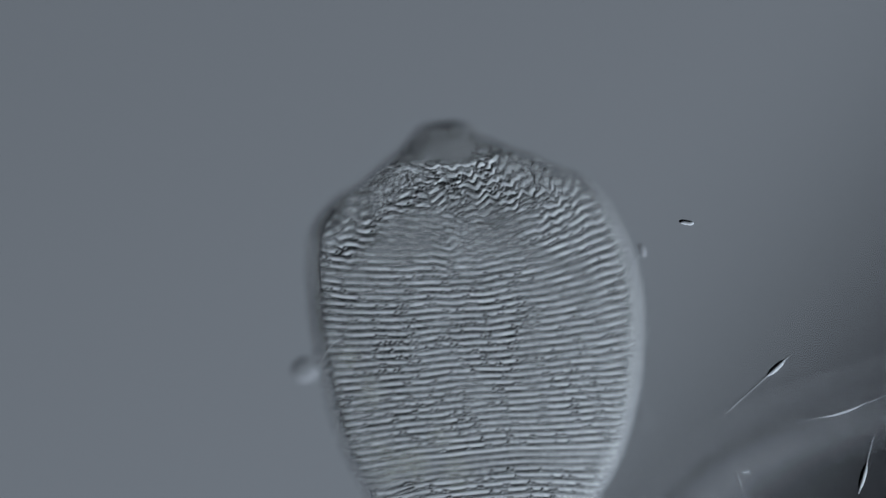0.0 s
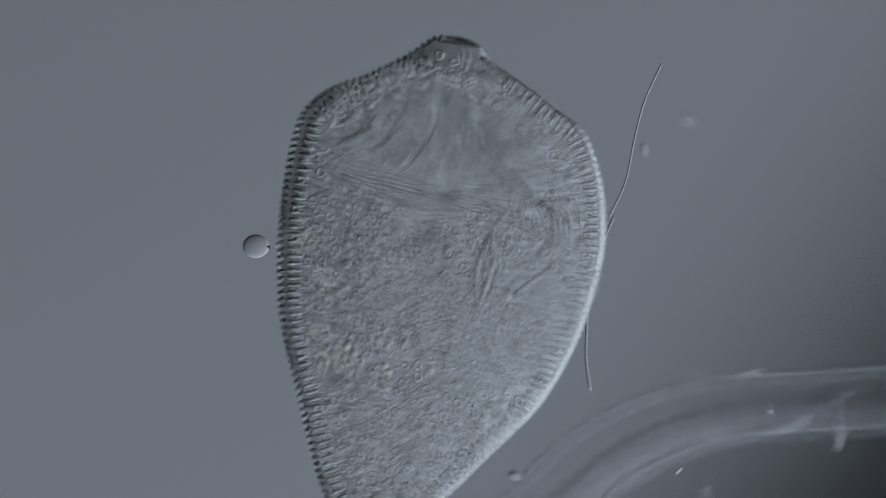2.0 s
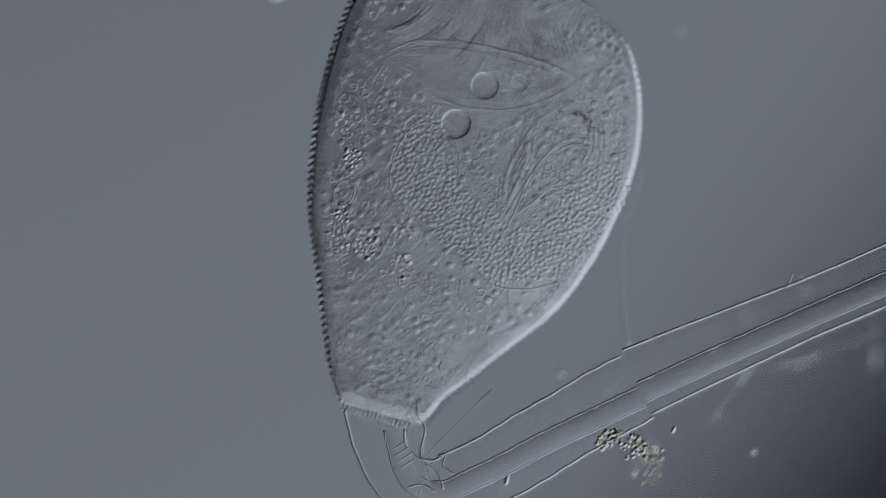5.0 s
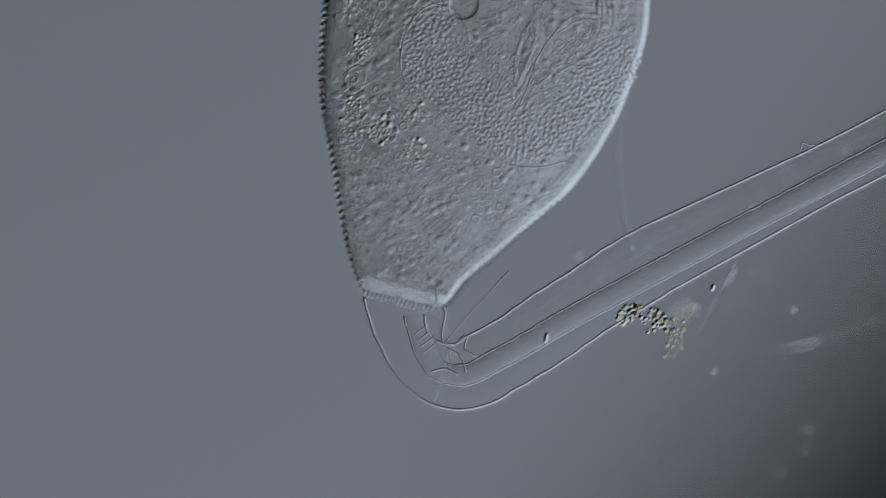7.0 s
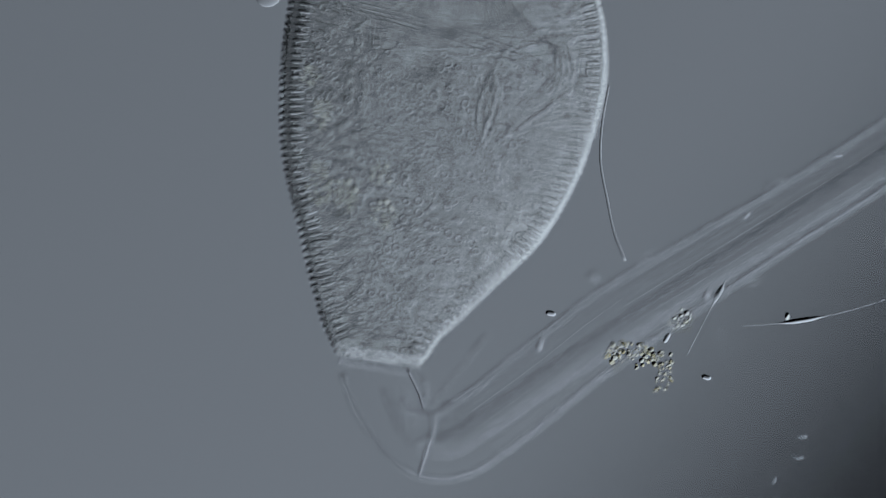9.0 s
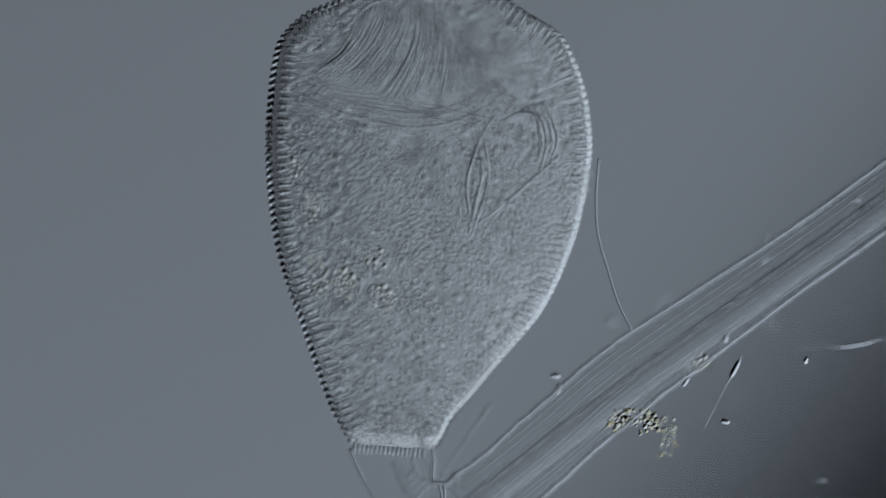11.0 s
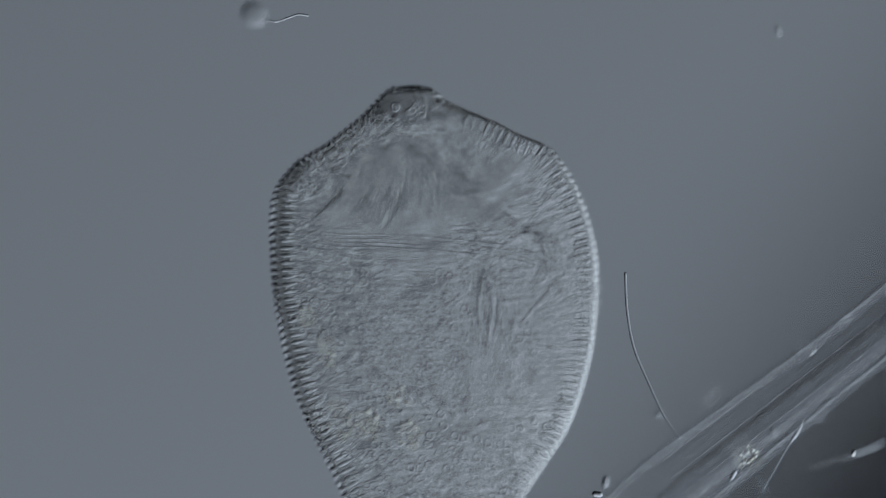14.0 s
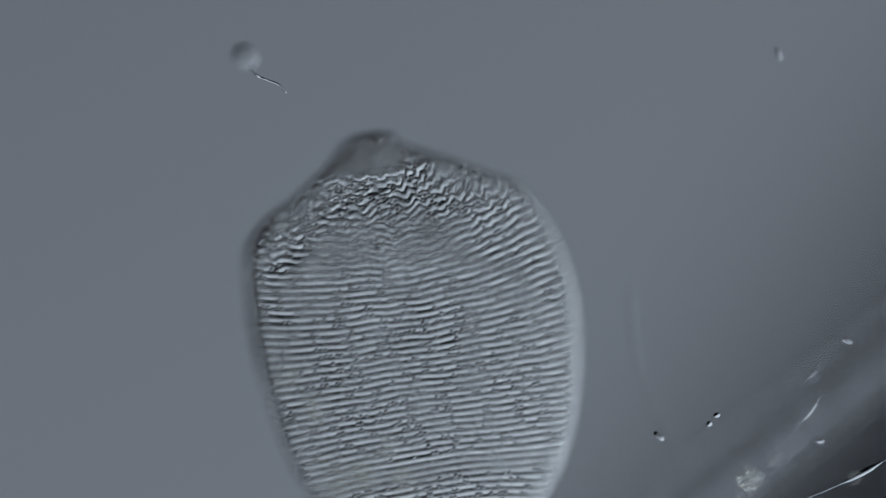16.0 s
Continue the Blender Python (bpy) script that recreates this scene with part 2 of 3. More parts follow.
def pellicle_rim():
    """The cytoplasm as one low lens with the bevelled, beaded edge of the pellicle."""
    hh = np.linspace(0, 877, 760)
    lx, rx = np.interp(hh, HEIGHTS, LEFT), np.interp(hh, HEIGHTS, RIGHT)
    run = [np.r_[0, np.cumsum(np.hypot(np.diff(x), np.diff(hh)))] for x in (lx, rx)]
    steps = [(0.0, 0.0), (0.05, 0.045), (0.34, 0.30), (0.7, 0.72), (1.0, 1.0), (1.16, 1.0), (1.35, 1.0)]
    rows = []
    for i, h in enumerate(hh):
        full = 5.4 * min(1, h / 22) * min(1, (877.5 - h) / 14)
        half = (rx[i] - lx[i]) / 2.4
        row = []
        for side, edge, bevel in ((-1, lx[i], 8.0), (1, rx[i], 10.5)):
            bead = math.cos(2 * math.pi * run[(side + 1) // 2][i] / 13.0)
            out = 1.2 + (1.8 if side < 0 else 1.3) * bead
            band = min(bevel + (2.5 if side < 0 else 3.5) * bead, half)
            pts = [(edge + side * (out - band * u), full * w * (1 + (0.5 * bead if 0.1 < u < 1 else 0))) for u, w in steps]
            inner = edge - side * 1.4 * bevel if bevel * 3 < half else pts[-1][0]
            pts += [(inner + ((lx[i] + rx[i]) / 2 - inner) * u, full) for u in ((0.06, 0.14, 0.24, 0.36, 0.5, 0.66, 0.83, 1.0) if side < 0 else (0.06, 0.14, 0.24, 0.36, 0.5, 0.66, 0.83))]
            row += pts if side < 0 else pts[::-1]
        rows.append(row)
    n = len(rows[0])
    verts = []
    for h, l, r, row in zip(hh, lx, rx, rows):
        belly = BELLY * (1 - abs((h - 434) / 444) ** 2.2)
        verts += [(x * U, h * U, w * U - 0.03) for x, w in row]
        verts += [(x * U, h * U, -w * U - 0.03 - belly * max(0, 1 - abs((x - (l + r) / 2) / ((r - l) / 2)) ** 2.5)) for x, w in row[-2:0:-1]]
    m = 2 * n - 2
    faces = []
    for i in range(len(rows) - 1):
        for k in range(m):
            q = (k + 1) % m
            faces.append((i * m + k, i * m + q, (i + 1) * m + q, (i + 1) * m + k))
    b = Build()
    b.add(verts, faces)
    rim = b.make("pellicle_rim", RIM, zooid, "thick beaded edge of the pellicle")
    b = Build()
    b.ball((0, 0, 0), 5.2 * U, 10, 8, (1, 0.9, 0.8))
    bead = b.make("bead", BEAD, rim)
    for d in np.arange(6, run[0][-1] - 4, 12.4):
        ob = bead.copy()
        scene.collection.objects.link(ob)
        ob.location = ((np.interp(d, run[0], lx) - 0.5) * U, np.interp(d, run[0], hh) * U, -0.03)
    bpy.data.objects.remove(bead)


def flank_ridges():
    """The ends of the ridges where they turn over the flanks, a comb of short bars below the rim."""
    hh = np.linspace(0, 877, 760)
    b = Build()
    b.tube([(x * U, 0, 0) for x in (1, 4, 10, 17, 23, 27)], [r * U for r in (1.2, 3.4, 4.0, 3.4, 2.2, 0.8)], 8, 0.7)
    bar = b.make("flank_ridge", FLANK, zooid)
    for edge, side in ((np.interp(hh, HEIGHTS, LEFT), 1), (np.interp(hh, HEIGHTS, RIGHT), -1)):
        r = np.r_[0, np.cumsum(np.hypot(np.diff(edge), np.diff(hh)))]
        slope = np.gradient(edge, hh)
        for d in np.arange(30, r[-1] - 40, 13.0):
            h = float(np.interp(d, r, hh))
            if h > 820:
                break
            k = float(np.interp(h, hh, slope))
            ob = bar.copy()
            scene.collection.objects.link(ob)
            ob.location = ((float(np.interp(h, hh, edge)) + side * 14) * U, h * U, -0.21)
            ob.rotation_euler = (0, 0, math.atan2(-side * k, side))
    bpy.data.objects.remove(bar)


pellicle_rim()
flank_ridges()

rng = random.Random(5)


def inside(x, y, margin):
    l, r = np.interp(y, HEIGHTS, LEFT), np.interp(y, HEIGHTS, RIGHT)
    return l + margin < x < r - margin and 12 < y < 860


NUCLEUS = smooth_line([(-65, 490), (-60, 440), (5, 390), (85, 350), (155, 340), (225, 390), (270, 490)], 60)


def in_nucleus(x, y, pad=0, line=None):
    line = NUCLEUS if line is None else line
    return np.min(np.hypot(line[:, 0] - x, line[:, 1] - y)) < 46 + pad


def in_bowl(x, y):
    return -195 < x < 195 and 560 + 90 * (x / 195) ** 2 < y < 790 - 130 * (x / 195) ** 2


def nucleus(line, z):
    b = Build()
    near = {}
    for _ in range(40000):
        x, y = rng.uniform(-150, 350), rng.uniform(200, 560)
        if not in_nucleus(x, y, rng.uniform(-6, 3), line):
            continue
        cell = (int(x // 8), int(y // 8))
        if any((x - p[0]) ** 2 + (y - p[1]) ** 2 < 62 for i in (-1, 0, 1) for j in (-1, 0, 1) for p in near.get((cell[0] + i, cell[1] + j), ())):
            continue
        near.setdefault(cell, []).append((x, y))
        b.blob((x * U, y * U, z + rng.uniform(-0.01, 0.11)), rng.uniform(3.6, 4.6) * U, rng.uniform(1.1, 1.7), rng.uniform(0, math.pi))
    tagged(b.make("macronucleus", GRAIN, zooid, "curved band of dense fine granules"), kind="stuff")


nucleus(NUCLEUS, 0.0)


def granules(z, spread, most, r0, r1):
    """Fine grains between the vesicles."""
    b = Build()
    while most:
        x, y = rng.uniform(-250, 310), rng.uniform(12, 850)
        if inside(x, y, 16) and not in_bowl(x, y) and not in_nucleus(x, y, 2):
            b.blob((x * U, y * U, z + rng.uniform(-spread, spread)), rng.uniform(r0, r1) * U, rng.uniform(1, 2), rng.uniform(0, math.pi))
            most -= 1
    tagged(b.make("fine_granule", FINE, zooid, "fine grains scattered through the cytoplasm"), kind="stuff")


granules(0.04, 0.07, 480, 1.8, 3.4)
granules(-0.21, 0.06, 560, 2.0, 4.0)


DISCS = ((20, 611, 25), (-11, 532, 27), (78, 633, 16), (126, 613, 12))


def vesicles():
    shapes = []
    for k in range(9):
        b = Build()
        if k > 5:
            b.ring((0, 0, 0), (0.5 + 0.8 * k) * U, 2.6 * U, 20, 8, (1.0, 0.9), k)
            ob = b.make("vesicle", RING, zooid)
        elif k < 3:
            b.ring((0, 0, 0), (5.0 + 0.9 * k) * U, 2.3 * U, stretch=(1.0, 0.84 + 0.05 * k), turn=k)
            ob = b.make("vesicle", WALL, zooid)
        else:
            b.ball((0, 0, 0), (3.8 + 0.75 * k) * U, 14, 10, (1.0, 0.84 + 0.03 * k, 0.55))
            ob = b.make("vesicle", SOFT, zooid)
        shapes.append(ob.data)
        bpy.data.objects.remove(ob)
    for z, most, gap in ((0.0, 430, 190), (-0.21, 360, 225)):
        got = []
        for _ in range(9000):
            x, y = rng.uniform(-250, 310), rng.uniform(12, 850)
            if not inside(x, y, 24) or in_bowl(x, y):
                continue
            if z > -0.1 and any(math.hypot(x - p, y - q) < r + 14 for p, q, r in DISCS):
                continue
            if z > -0.1 and in_nucleus(x, y, 8):
                continue
            if any((x - p[0]) ** 2 + (y - p[1]) ** 2 < gap for p in got):
                continue
            got.append((x, y))
            ob = new("vesicle", shapes[rng.randrange(6) if z > -0.1 else 6 + rng.randrange(3)])
            ob.parent = zooid
            ob.location = (x * U, y * U, z + (rng.uniform(-0.02, 0.12) if z > -0.1 else rng.uniform(-0.02, 0.02)))
            if len(got) >= most:
                break


vesicles()


LIP = smooth_line([(-120, 752), (-91, 778), (-45, 793), (2, 796), (33, 788), (69, 762), (90, 735)], 80)
COMB = smooth_line([(-208, 637), (-177, 622), (-133, 607), (-81, 596), (-29, 590), (23, 597), (75, 613), (126, 648), (168, 687)], 120)
BAND = smooth_line([(-225, 622), (-164, 594), (-81, 573), (-3, 565), (75, 583), (152, 635), (182, 673)], 120)


def along(line, x):
    """The point of a line at that x."""
    return np.array((x, np.interp(x, line[:, 0], line[:, 1])))


def cilium(b, p, lo, hi, z, r):
    """One hair along a cubic with the control points p, from lo to hi of its length."""
    pts = []
    for t in np.linspace(lo, hi, 14):
        x, y = (1 - t) ** 3 * p[0] + 3 * t * (1 - t) ** 2 * p[1] + 3 * t * t * (1 - t) * p[2] + t ** 3 * p[3]
        pts.append((x * U, y * U, z))
    b.tube(pts, [U * r * (0.3 + math.sin(math.pi * (i + 0.5) / 14)) for i in range(14)], 6)


def fan():
    """Cilia packed in the closed peristome, and the rim round them."""
    b = Build()
    for k in range(104):
        a = min(max((k + rng.uniform(-0.4, 0.4)) / 103, 0), 1)
        p0 = along(LIP, -112 + 196 * a) - (0, 7)
        p3 = along(COMB, -203 + 362 * a ** 1.5) + (0, 5)
        s = math.sin(math.pi * a)
        p1 = p0 + (34 * s + 26 * a - 22 + rng.uniform(-6, 6), -62 + rng.uniform(-8, 8))
        p2 = p3 + ((1 - a) * 66 + 6 + rng.uniform(-9, 9), 52 + rng.uniform(-6, 6))
        lo = (0.0, 0.28, 0.12, 0.42)[k % 4] + rng.uniform(0, 0.06)
        cilium(b, (p0, p1, p2, p3), lo, rng.uniform(0.9, 1.0), rng.uniform(-0.012, 0.006), 1.45)
    b.make("cilia", FIBRE, zooid, "fan of fine hair-like cilia")
    b = Build()
    for k in range(46):
        a = (k + rng.uniform(-0.3, 0.3)) / 45
        if 0.34 < a < 0.46:
            continue
        p0, p3 = np.array((-70 + 190 * a, 742 - 70 * a * a)), np.array((-150 + 385 * a, 640 - 58 * a))
        cilium(b, (p0, p0 * 0.7 + p3 * 0.3, p0 * 0.3 + p3 * 0.7, p3), rng.uniform(0, 0.3), 1.0, -0.21, 1.5)
    b.make("cilia", UPPER, zooid, "fan of fine hair-like cilia")
    for off, r in ((0, 2.0), (-8, 1.5), (-15, 1.5), (-22, 2.2)):
        b = Build()
        b.tube([(x * U, (y + off) * U, -0.21) for x, y in smooth_line([(-200, 642), (-160, 626), (-60, 616), (60, 601), (160, 583), (250, 552)], 60)],
               [U * r * min(1, 0.3 + 0.1 * min(i, 59 - i)) for i in range(60)], 6)
        b.make("peristome_rim", UPPER, zooid)
    # the band of membranelles under the fan: edge lines and close cross-bars
    for line, r in ((COMB, 1.8), (BAND, 2.6), (COMB * 0.6 + BAND * 0.4, 1.2), (COMB * 0.3 + BAND * 0.7, 1.2)):
        b = Build()
        b.tube([(x * U, y * U, -0.004) for x, y in line], [U * r * min(1, 0.2 + 0.05 * min(i, 119 - i)) for i in range(120)], 6)
        b.make("peristome_rim", FIBRE, zooid)
    b = Build()
    for i in range(6, 116, 2):
        (x0, y0), (x1, y1) = COMB[i], COMB[i] * 0.25 + BAND[i] * 0.75
        b.tube([(x0 * U, y0 * U, 0.004), ((x0 + x1) / 2 * U, (y0 + y1) / 2 * U, 0.004), (x1 * U, y1 * U, 0.004)], 1.1 * U, 5)
    b.make("membranelles", FIBRE, zooid, "close row of short cross-bars")
    for drop, r in ((0, 3.6), (-13, 2.2)):
        b = Build()
        b.tube([(x * U, (y + drop) * U, DEEP) for x, y in smooth_line([(-162, 622), (-120, 654), (-76, 667), (24, 679), (129, 677), (201, 661)], 40)], [U * r * (0.4 + 0.6 * math.sin(math.pi * (i + 0.5) / 40)) for i in range(40)], 8)
        b.make("peristome_rim", FIBRE, zooid)
    b = Build()
    for k in range(14):
        x0 = 196 - 9 * k
        b.tube([(x * U, y * U, DEEP) for x, y in smooth_line([(x0, 663 + k * 0.8), (x0 - 24, 694 + k), (x0 - 52, 742)], 10)], [U * (0.6 + 1.9 * math.sin(math.pi * (i + 0.5) / 10)) for i in range(10)], 5)
    b.make("cilia", FIBRE, zooid, "short comb of fine cilia at the mouth")
    b = Build()
    b.tube([(x * U, y * U, 0.012) for x, y in LIP], [U * (2.6 + (2.2 * math.sin(i * 1.9) if 20 < i < 58 else 0.3)) * min(1, 0.3 + 0.07 * min(i, 79 - i)) for i in range(80)], 8)
    b.make("peristome_lip", FIBRE, zooid)
    for dx in (0, 11):
        b = Build()
        b.tube([(x * U + dx * U, y * U, 0.015) for x, y in smooth_line([(8, 868), (16, 845), (10, 820), (14, 800)], 16)], 2.6 * U, 6)
        b.make("mouth_cleft", FIBRE, zooid)


fan()


def gullet():
    for z, lines in ((-0.03, ([(150, 606), (128, 575), (110, 525), (100, 472), (108, 420), (112, 375)],
                             [(122, 560), (134, 519), (137, 479), (126, 425), (113, 375)],
                             [(116, 545), (124, 515), (126, 485), (119, 445), (112, 400)],
                             [(122, 402), (150, 425), (200, 472), (262, 536)],
                             [(150, 585), (190, 605), (215, 600), (222, 560), (225, 520)],
                             [(205, 620), (228, 590), (236, 545), (231, 520)],
                             [(214, 625), (238, 590), (246, 550), (241, 525)],
                             [(222, 628), (247, 590), (255, 560), (248, 530)],
                             [(196, 618), (219, 588), (228, 550), (224, 525)])),
                     (DEEP, ([(97, 305), (119, 358), (133, 419), (139, 472), (154, 513), (183, 557), (221, 568), (256, 546), (263, 522)],
                             [(238, 480), (212, 472), (186, 470), (159, 436), (138, 410)],
                             [(163, 520), (192, 550), (221, 558), (246, 538)],
                             [(-35, 325), (-62, 354), (-95, 400), (-100, 427), (-97, 470), (-88, 497), (-66, 519), (-35, 520), (-11, 508), (10, 480), (18, 449), (15, 420)],
                             [(100, 290), (115, 279), (176, 280), (250, 316)]))):
        for line in lines:
            b = Build()
            b.tube([(x * U, y * U, z + rng.uniform(-0.002, 0.002)) for x, y in smooth_line(line, 26)], [U * (1.6 + 2.0 * math.sin(math.pi * (i + 0.5) / 26)) * (0.55 if z == DEEP else 1) for i in range(26)], 8)
            b.make("gullet_fold", FIBRE, zooid)
    for k in range(16):
        # short fibres across the gullet
        t = k / 15
        y = 530 - 120 * t
        x0, x1 = 104 + 6 * t, 133 - 14 * t
        b = Build()
        b.tube([(x0 * U, y * U, -0.03), ((x0 + x1) / 2 * U, (y - 5) * U, -0.03), (x1 * U, (y - 12) * U, -0.03)], 1.3 * U, 5)
        b.make("gullet_fibre", FIBRE, zooid)
    for k in range(14):
        y, x = 470 + 11 * (k % 5), 112 + 9 * (k // 5) + 3 * (k % 2)
        b = Build()
        b.ball((x * U, y * U, DEEP), 3.2 * U, 8, 6, (0.7, 1.3, 1))
        b.make("gullet_grain", GRAIN, zooid)


gullet()


WATER_SPOTS = []


def vacuoles():
    for x, y, r in DISCS:
        b = Build()
        b.disc((x * U, y * U, 0.0), r * U, 0.45)
        WATER_SPOTS.append(b.make("contractile_vacuole", WATERY, zooid, "round clear water vacuole"))
    for x, y, r, n, z in ((-203, 480, 17, 26, 0.0), (-150, 285, 26, 24, 0.01), (-105, 290, 22, 26, 0.01), (-35, 262, 22, 22, 0.0),
                          (-50, 330, 20, 14, 0.0), (-170, 405, 16, 9, -0.02), (-105, 275, 20, 12, DEEP), (-25, 237, 8, 6, DEEP), (-160, 320, 12, 8, DEEP), (-172, 425, 16, 14, DEEP)):
        b = Build()
        got = []
        for _ in range(400):
            a, q = rng.uniform(0, 6.28), r * math.sqrt(rng.random())
            px, py, pr = x + q * math.cos(a), y + q * math.sin(a), rng.choice((2.8, 3.4, 4.2, 5.4, 6.8))
            if len(got) < n and all(math.hypot(px - g[0], py - g[1]) > 0.9 * (pr + g[2]) for g in got):
                got.append((px, py, pr))
                b.blob((px * U, py * U, z + rng.uniform(-0.02, 0.02)), pr * U * 0.85, rng.uniform(0.8, 1.7), rng.uniform(0, 3.1))
        b.make("food_particle_clump", CRYSTAL, zooid, "clump of bright refractile food grains")

    for x, y, r, z in ((-150, 285, 33, 0.0), (-100, 290, 30, 0.0), (-172, 412, 24, 0.0), (-168, 360, 24, DEEP)):
        b = Build()
        b.ring((x * U, y * U, z), r * U, 2.4 * U, 30, 8, (1.0, rng.uniform(0.6, 0.8)), rng.uniform(0, 3))
        b.make("food_vacuole_wall", SOFT, zooid)


vacuoles()


def scopula():
    for k in range(17):
        b = Build()
        x = -66 + k * 7.6
        b.tube([(x * U, 1 * U, 0), (x * U, -16 * U, 0)], [2.6 * U, 1.6 * U], 8)
        b.make("scopula_rod", FIBRE, zooid)


scopula()


# ---- stalk; its space has the knot of the bend as origin and runs along +x ----
JOINT = 400


def sheath_line():
    pts = smooth_line([(-24, 128), (-31, 100), (-38, 50), (-37, 0), (-22, -40), (15, -63), (75, -66), (228, -54), (320, -46), (JOINT, -42)], 70)
    return [(x * U, y * U, 0.0) for x, y in pts]


def stalk_parts():
    line = sheath_line()
    b = Build()
    b.tube(line, [U * 62 for i in range(70)], 32, 0.75, False)
    st = b.make("stalk", SHEATH, ciliate, "clear wide stalk sheath")
    b = Build()
    b.tube([(x * U, y * U, 0.0) for x, y in smooth_line([(-20, 75), (-28, 40), (-34, 5), (-30, -30), (0, -60), (75, -66), (228, -62), (320, -62), (JOINT, -62)], 80)],
           [U * (19 + 0.5 * math.sin(i * 1.9)) for i in range(80)], 18, 0.4, False)
    b.make("stalk_cord", CORD, st, "dense grey inner cord")
    cord_line = smooth_line([(-20, 75), (-28, 40), (-34, 5), (-30, -30), (0, -60), (75, -66), (228, -62), (320, -62), (JOINT, -62)], 160)
    for side, r in ((-1, 1.5), (1, 1.9)):
        b = Build()
        pts = []
        for i in range(40 if side > 0 else 0, 160):
            d = cord_line[min(i + 1, 159)] - cord_line[max(i - 1, 0)]
            d = d / np.hypot(*d)
            q = 19 + rng.uniform(-0.7, 0.7)
            pts.append(((cord_line[i][0] - side * d[1] * q) * U, (cord_line[i][1] + side * d[0] * q) * U, 0.004))
        b.tube(pts, [r * U * rng.uniform(0.75, 1.25) for _ in pts], 6)
        b.make("cord_edge", WALL_LINE, st)
    for k in range(12):
        b = Build()
        q = -54 + 9.5 * k + rng.uniform(-2, 2)
        b.tube([(x * U, (y + q) * U, -0.2 if k % 3 else -0.45) for x, y in smooth_line([(70, -66), (228, -57), (320, -48), (JOINT, -44)], 30)], 0.8 * U, 5)
        b.make("sheath_fibre", SHEATH_FIBRE, st)
    for pts, r in (([(-4, 66), (-14, 40), (-2, 6), (22, -8), (46, -4)], 2.6), ([(-42, -30), (-20, -36), (-2, -58)], 2.4), ([(2, -6), (16, -30), (12, -60)], 2.2),
                   ([(-36, 42), (-8, 46)], 1.6), ([(-37, 30), (-9, 34)], 1.6), ([(-38, 18), (-10, 22)], 1.6), ([(-39, 6), (-11, 10)], 1.6), ([(46, -4), (30, -22), (40, -44)], 2.0), ([(4, 4), (60, 26), (120, 47), (165, 62)], 1.0), ([(132, 51), (146, 57), (165, 62)], 1.7)):
        b = Build()
        b.tube([(x * U, y * U, 0.01) for x, y in smooth_line(pts, 18)], r * U, 6)
        b.make("sheath_fold", FIBRE, st)
    for pts, level in (([(16, 89), (10, 40), (2, 4), (9, -14), (-6, -28), (-66, -78)], -0.46), ([(36, 96), (27, 76), (31, 60), (4, 5), (16, -6), (44, 0)], 0.0),
                       ([(36, 96), (27, 76), (31, 60), (4, 5), (16, -6), (44, 0)], -0.25), ([(4, 2), (0, -14), (-24, -40), (-66, -78)], -0.25), ([(12, -4), (6, -16), (-18, -44)], -0.25)):
        b = Build()
        b.tube([(x * U, y * U, level) for x, y in smooth_line(pts, 30)], 2.4 * U, 6)
        b.make("sheath_fold", FIBRE, st)
    edge = smooth_line([(x / U, y / U) for x, y, _ in line], 90)
    for side, skip, level in ((-1, 0, 0.0), (1, 30, 0.0), (-1, 0, -0.25), (1, 33, -0.25)):
        b = Build()
        pts = []
        for i in range(skip, 90):
            d = edge[min(i + 1, 89)] - edge[max(i - 1, 0)]
            d = d / np.hypot(*d)
            r = 62 + 0.9 * math.sin(i * 0.25) + 0.5 * math.sin(i * 0.9)
            pts.append(((edge[i][0] + side * d[1] * -r) * U, (edge[i][1] + side * d[0] * r) * U, level))
        b.tube(pts, 2.4 * U, 8)
        b.make("sheath_wall", WALL_LINE, st)
    # the outer length of the stalk, in short lengths so that it can bow
    chain = []
    for k in range(6):
        lo, hi = 0, (60 if k < 5 else 620)
        n = 8 if k < 5 else 40
        xs = np.linspace(lo, hi, n)
        wide = [62 - 12 * min(1, (k * 60 + x) / 330) for x in xs]
        mid = [-42 - 10 * min(1, (k * 60 + x) / 420) for x in xs]
        b = Build()
        b.tube([(x * U, y * U, 0) for x, y in zip(xs, mid)], [w * U for w in wide], 32, 0.75, False)
        seg = b.make("stalk", SHEATH, ciliate, "clear wide stalk sheath")
        b = Build()
        b.tube([(x * U, (-62 - 3 * min(1, (k * 60 + x) / 420)) * U, 0.0) for x in xs], [U * (19 + 0.5 * math.sin(x)) for x in xs], 18, 0.4, False)
        b.make("stalk_cord", CORD, seg, "dense grey inner cord")
        for side, r in ((-1, 1.5), (1, 1.9)):
            b = Build()
            fine = np.linspace(lo, hi, 12 if k < 5 else 120)
            b.tube([(x * U, (-62 - 3 * min(1, (k * 60 + x) / 420) + side * (19 + rng.uniform(-0.7, 0.7))) * U, 0.004) for x in fine], [r * U * rng.uniform(0.75, 1.25) for _ in fine], 6)
            b.make("cord_edge", WALL_LINE, seg)
        for side, level in ((-1, 0.0), (1, 0.0), (-1, -0.25), (1, -0.25)):
            b = Build()
            b.tube([(x * U, (y + side * w) * U, level) for x, y, w in zip(xs, mid, wide)], 2.4 * U, 8)
            b.make("sheath_wall", WALL_LINE, seg)
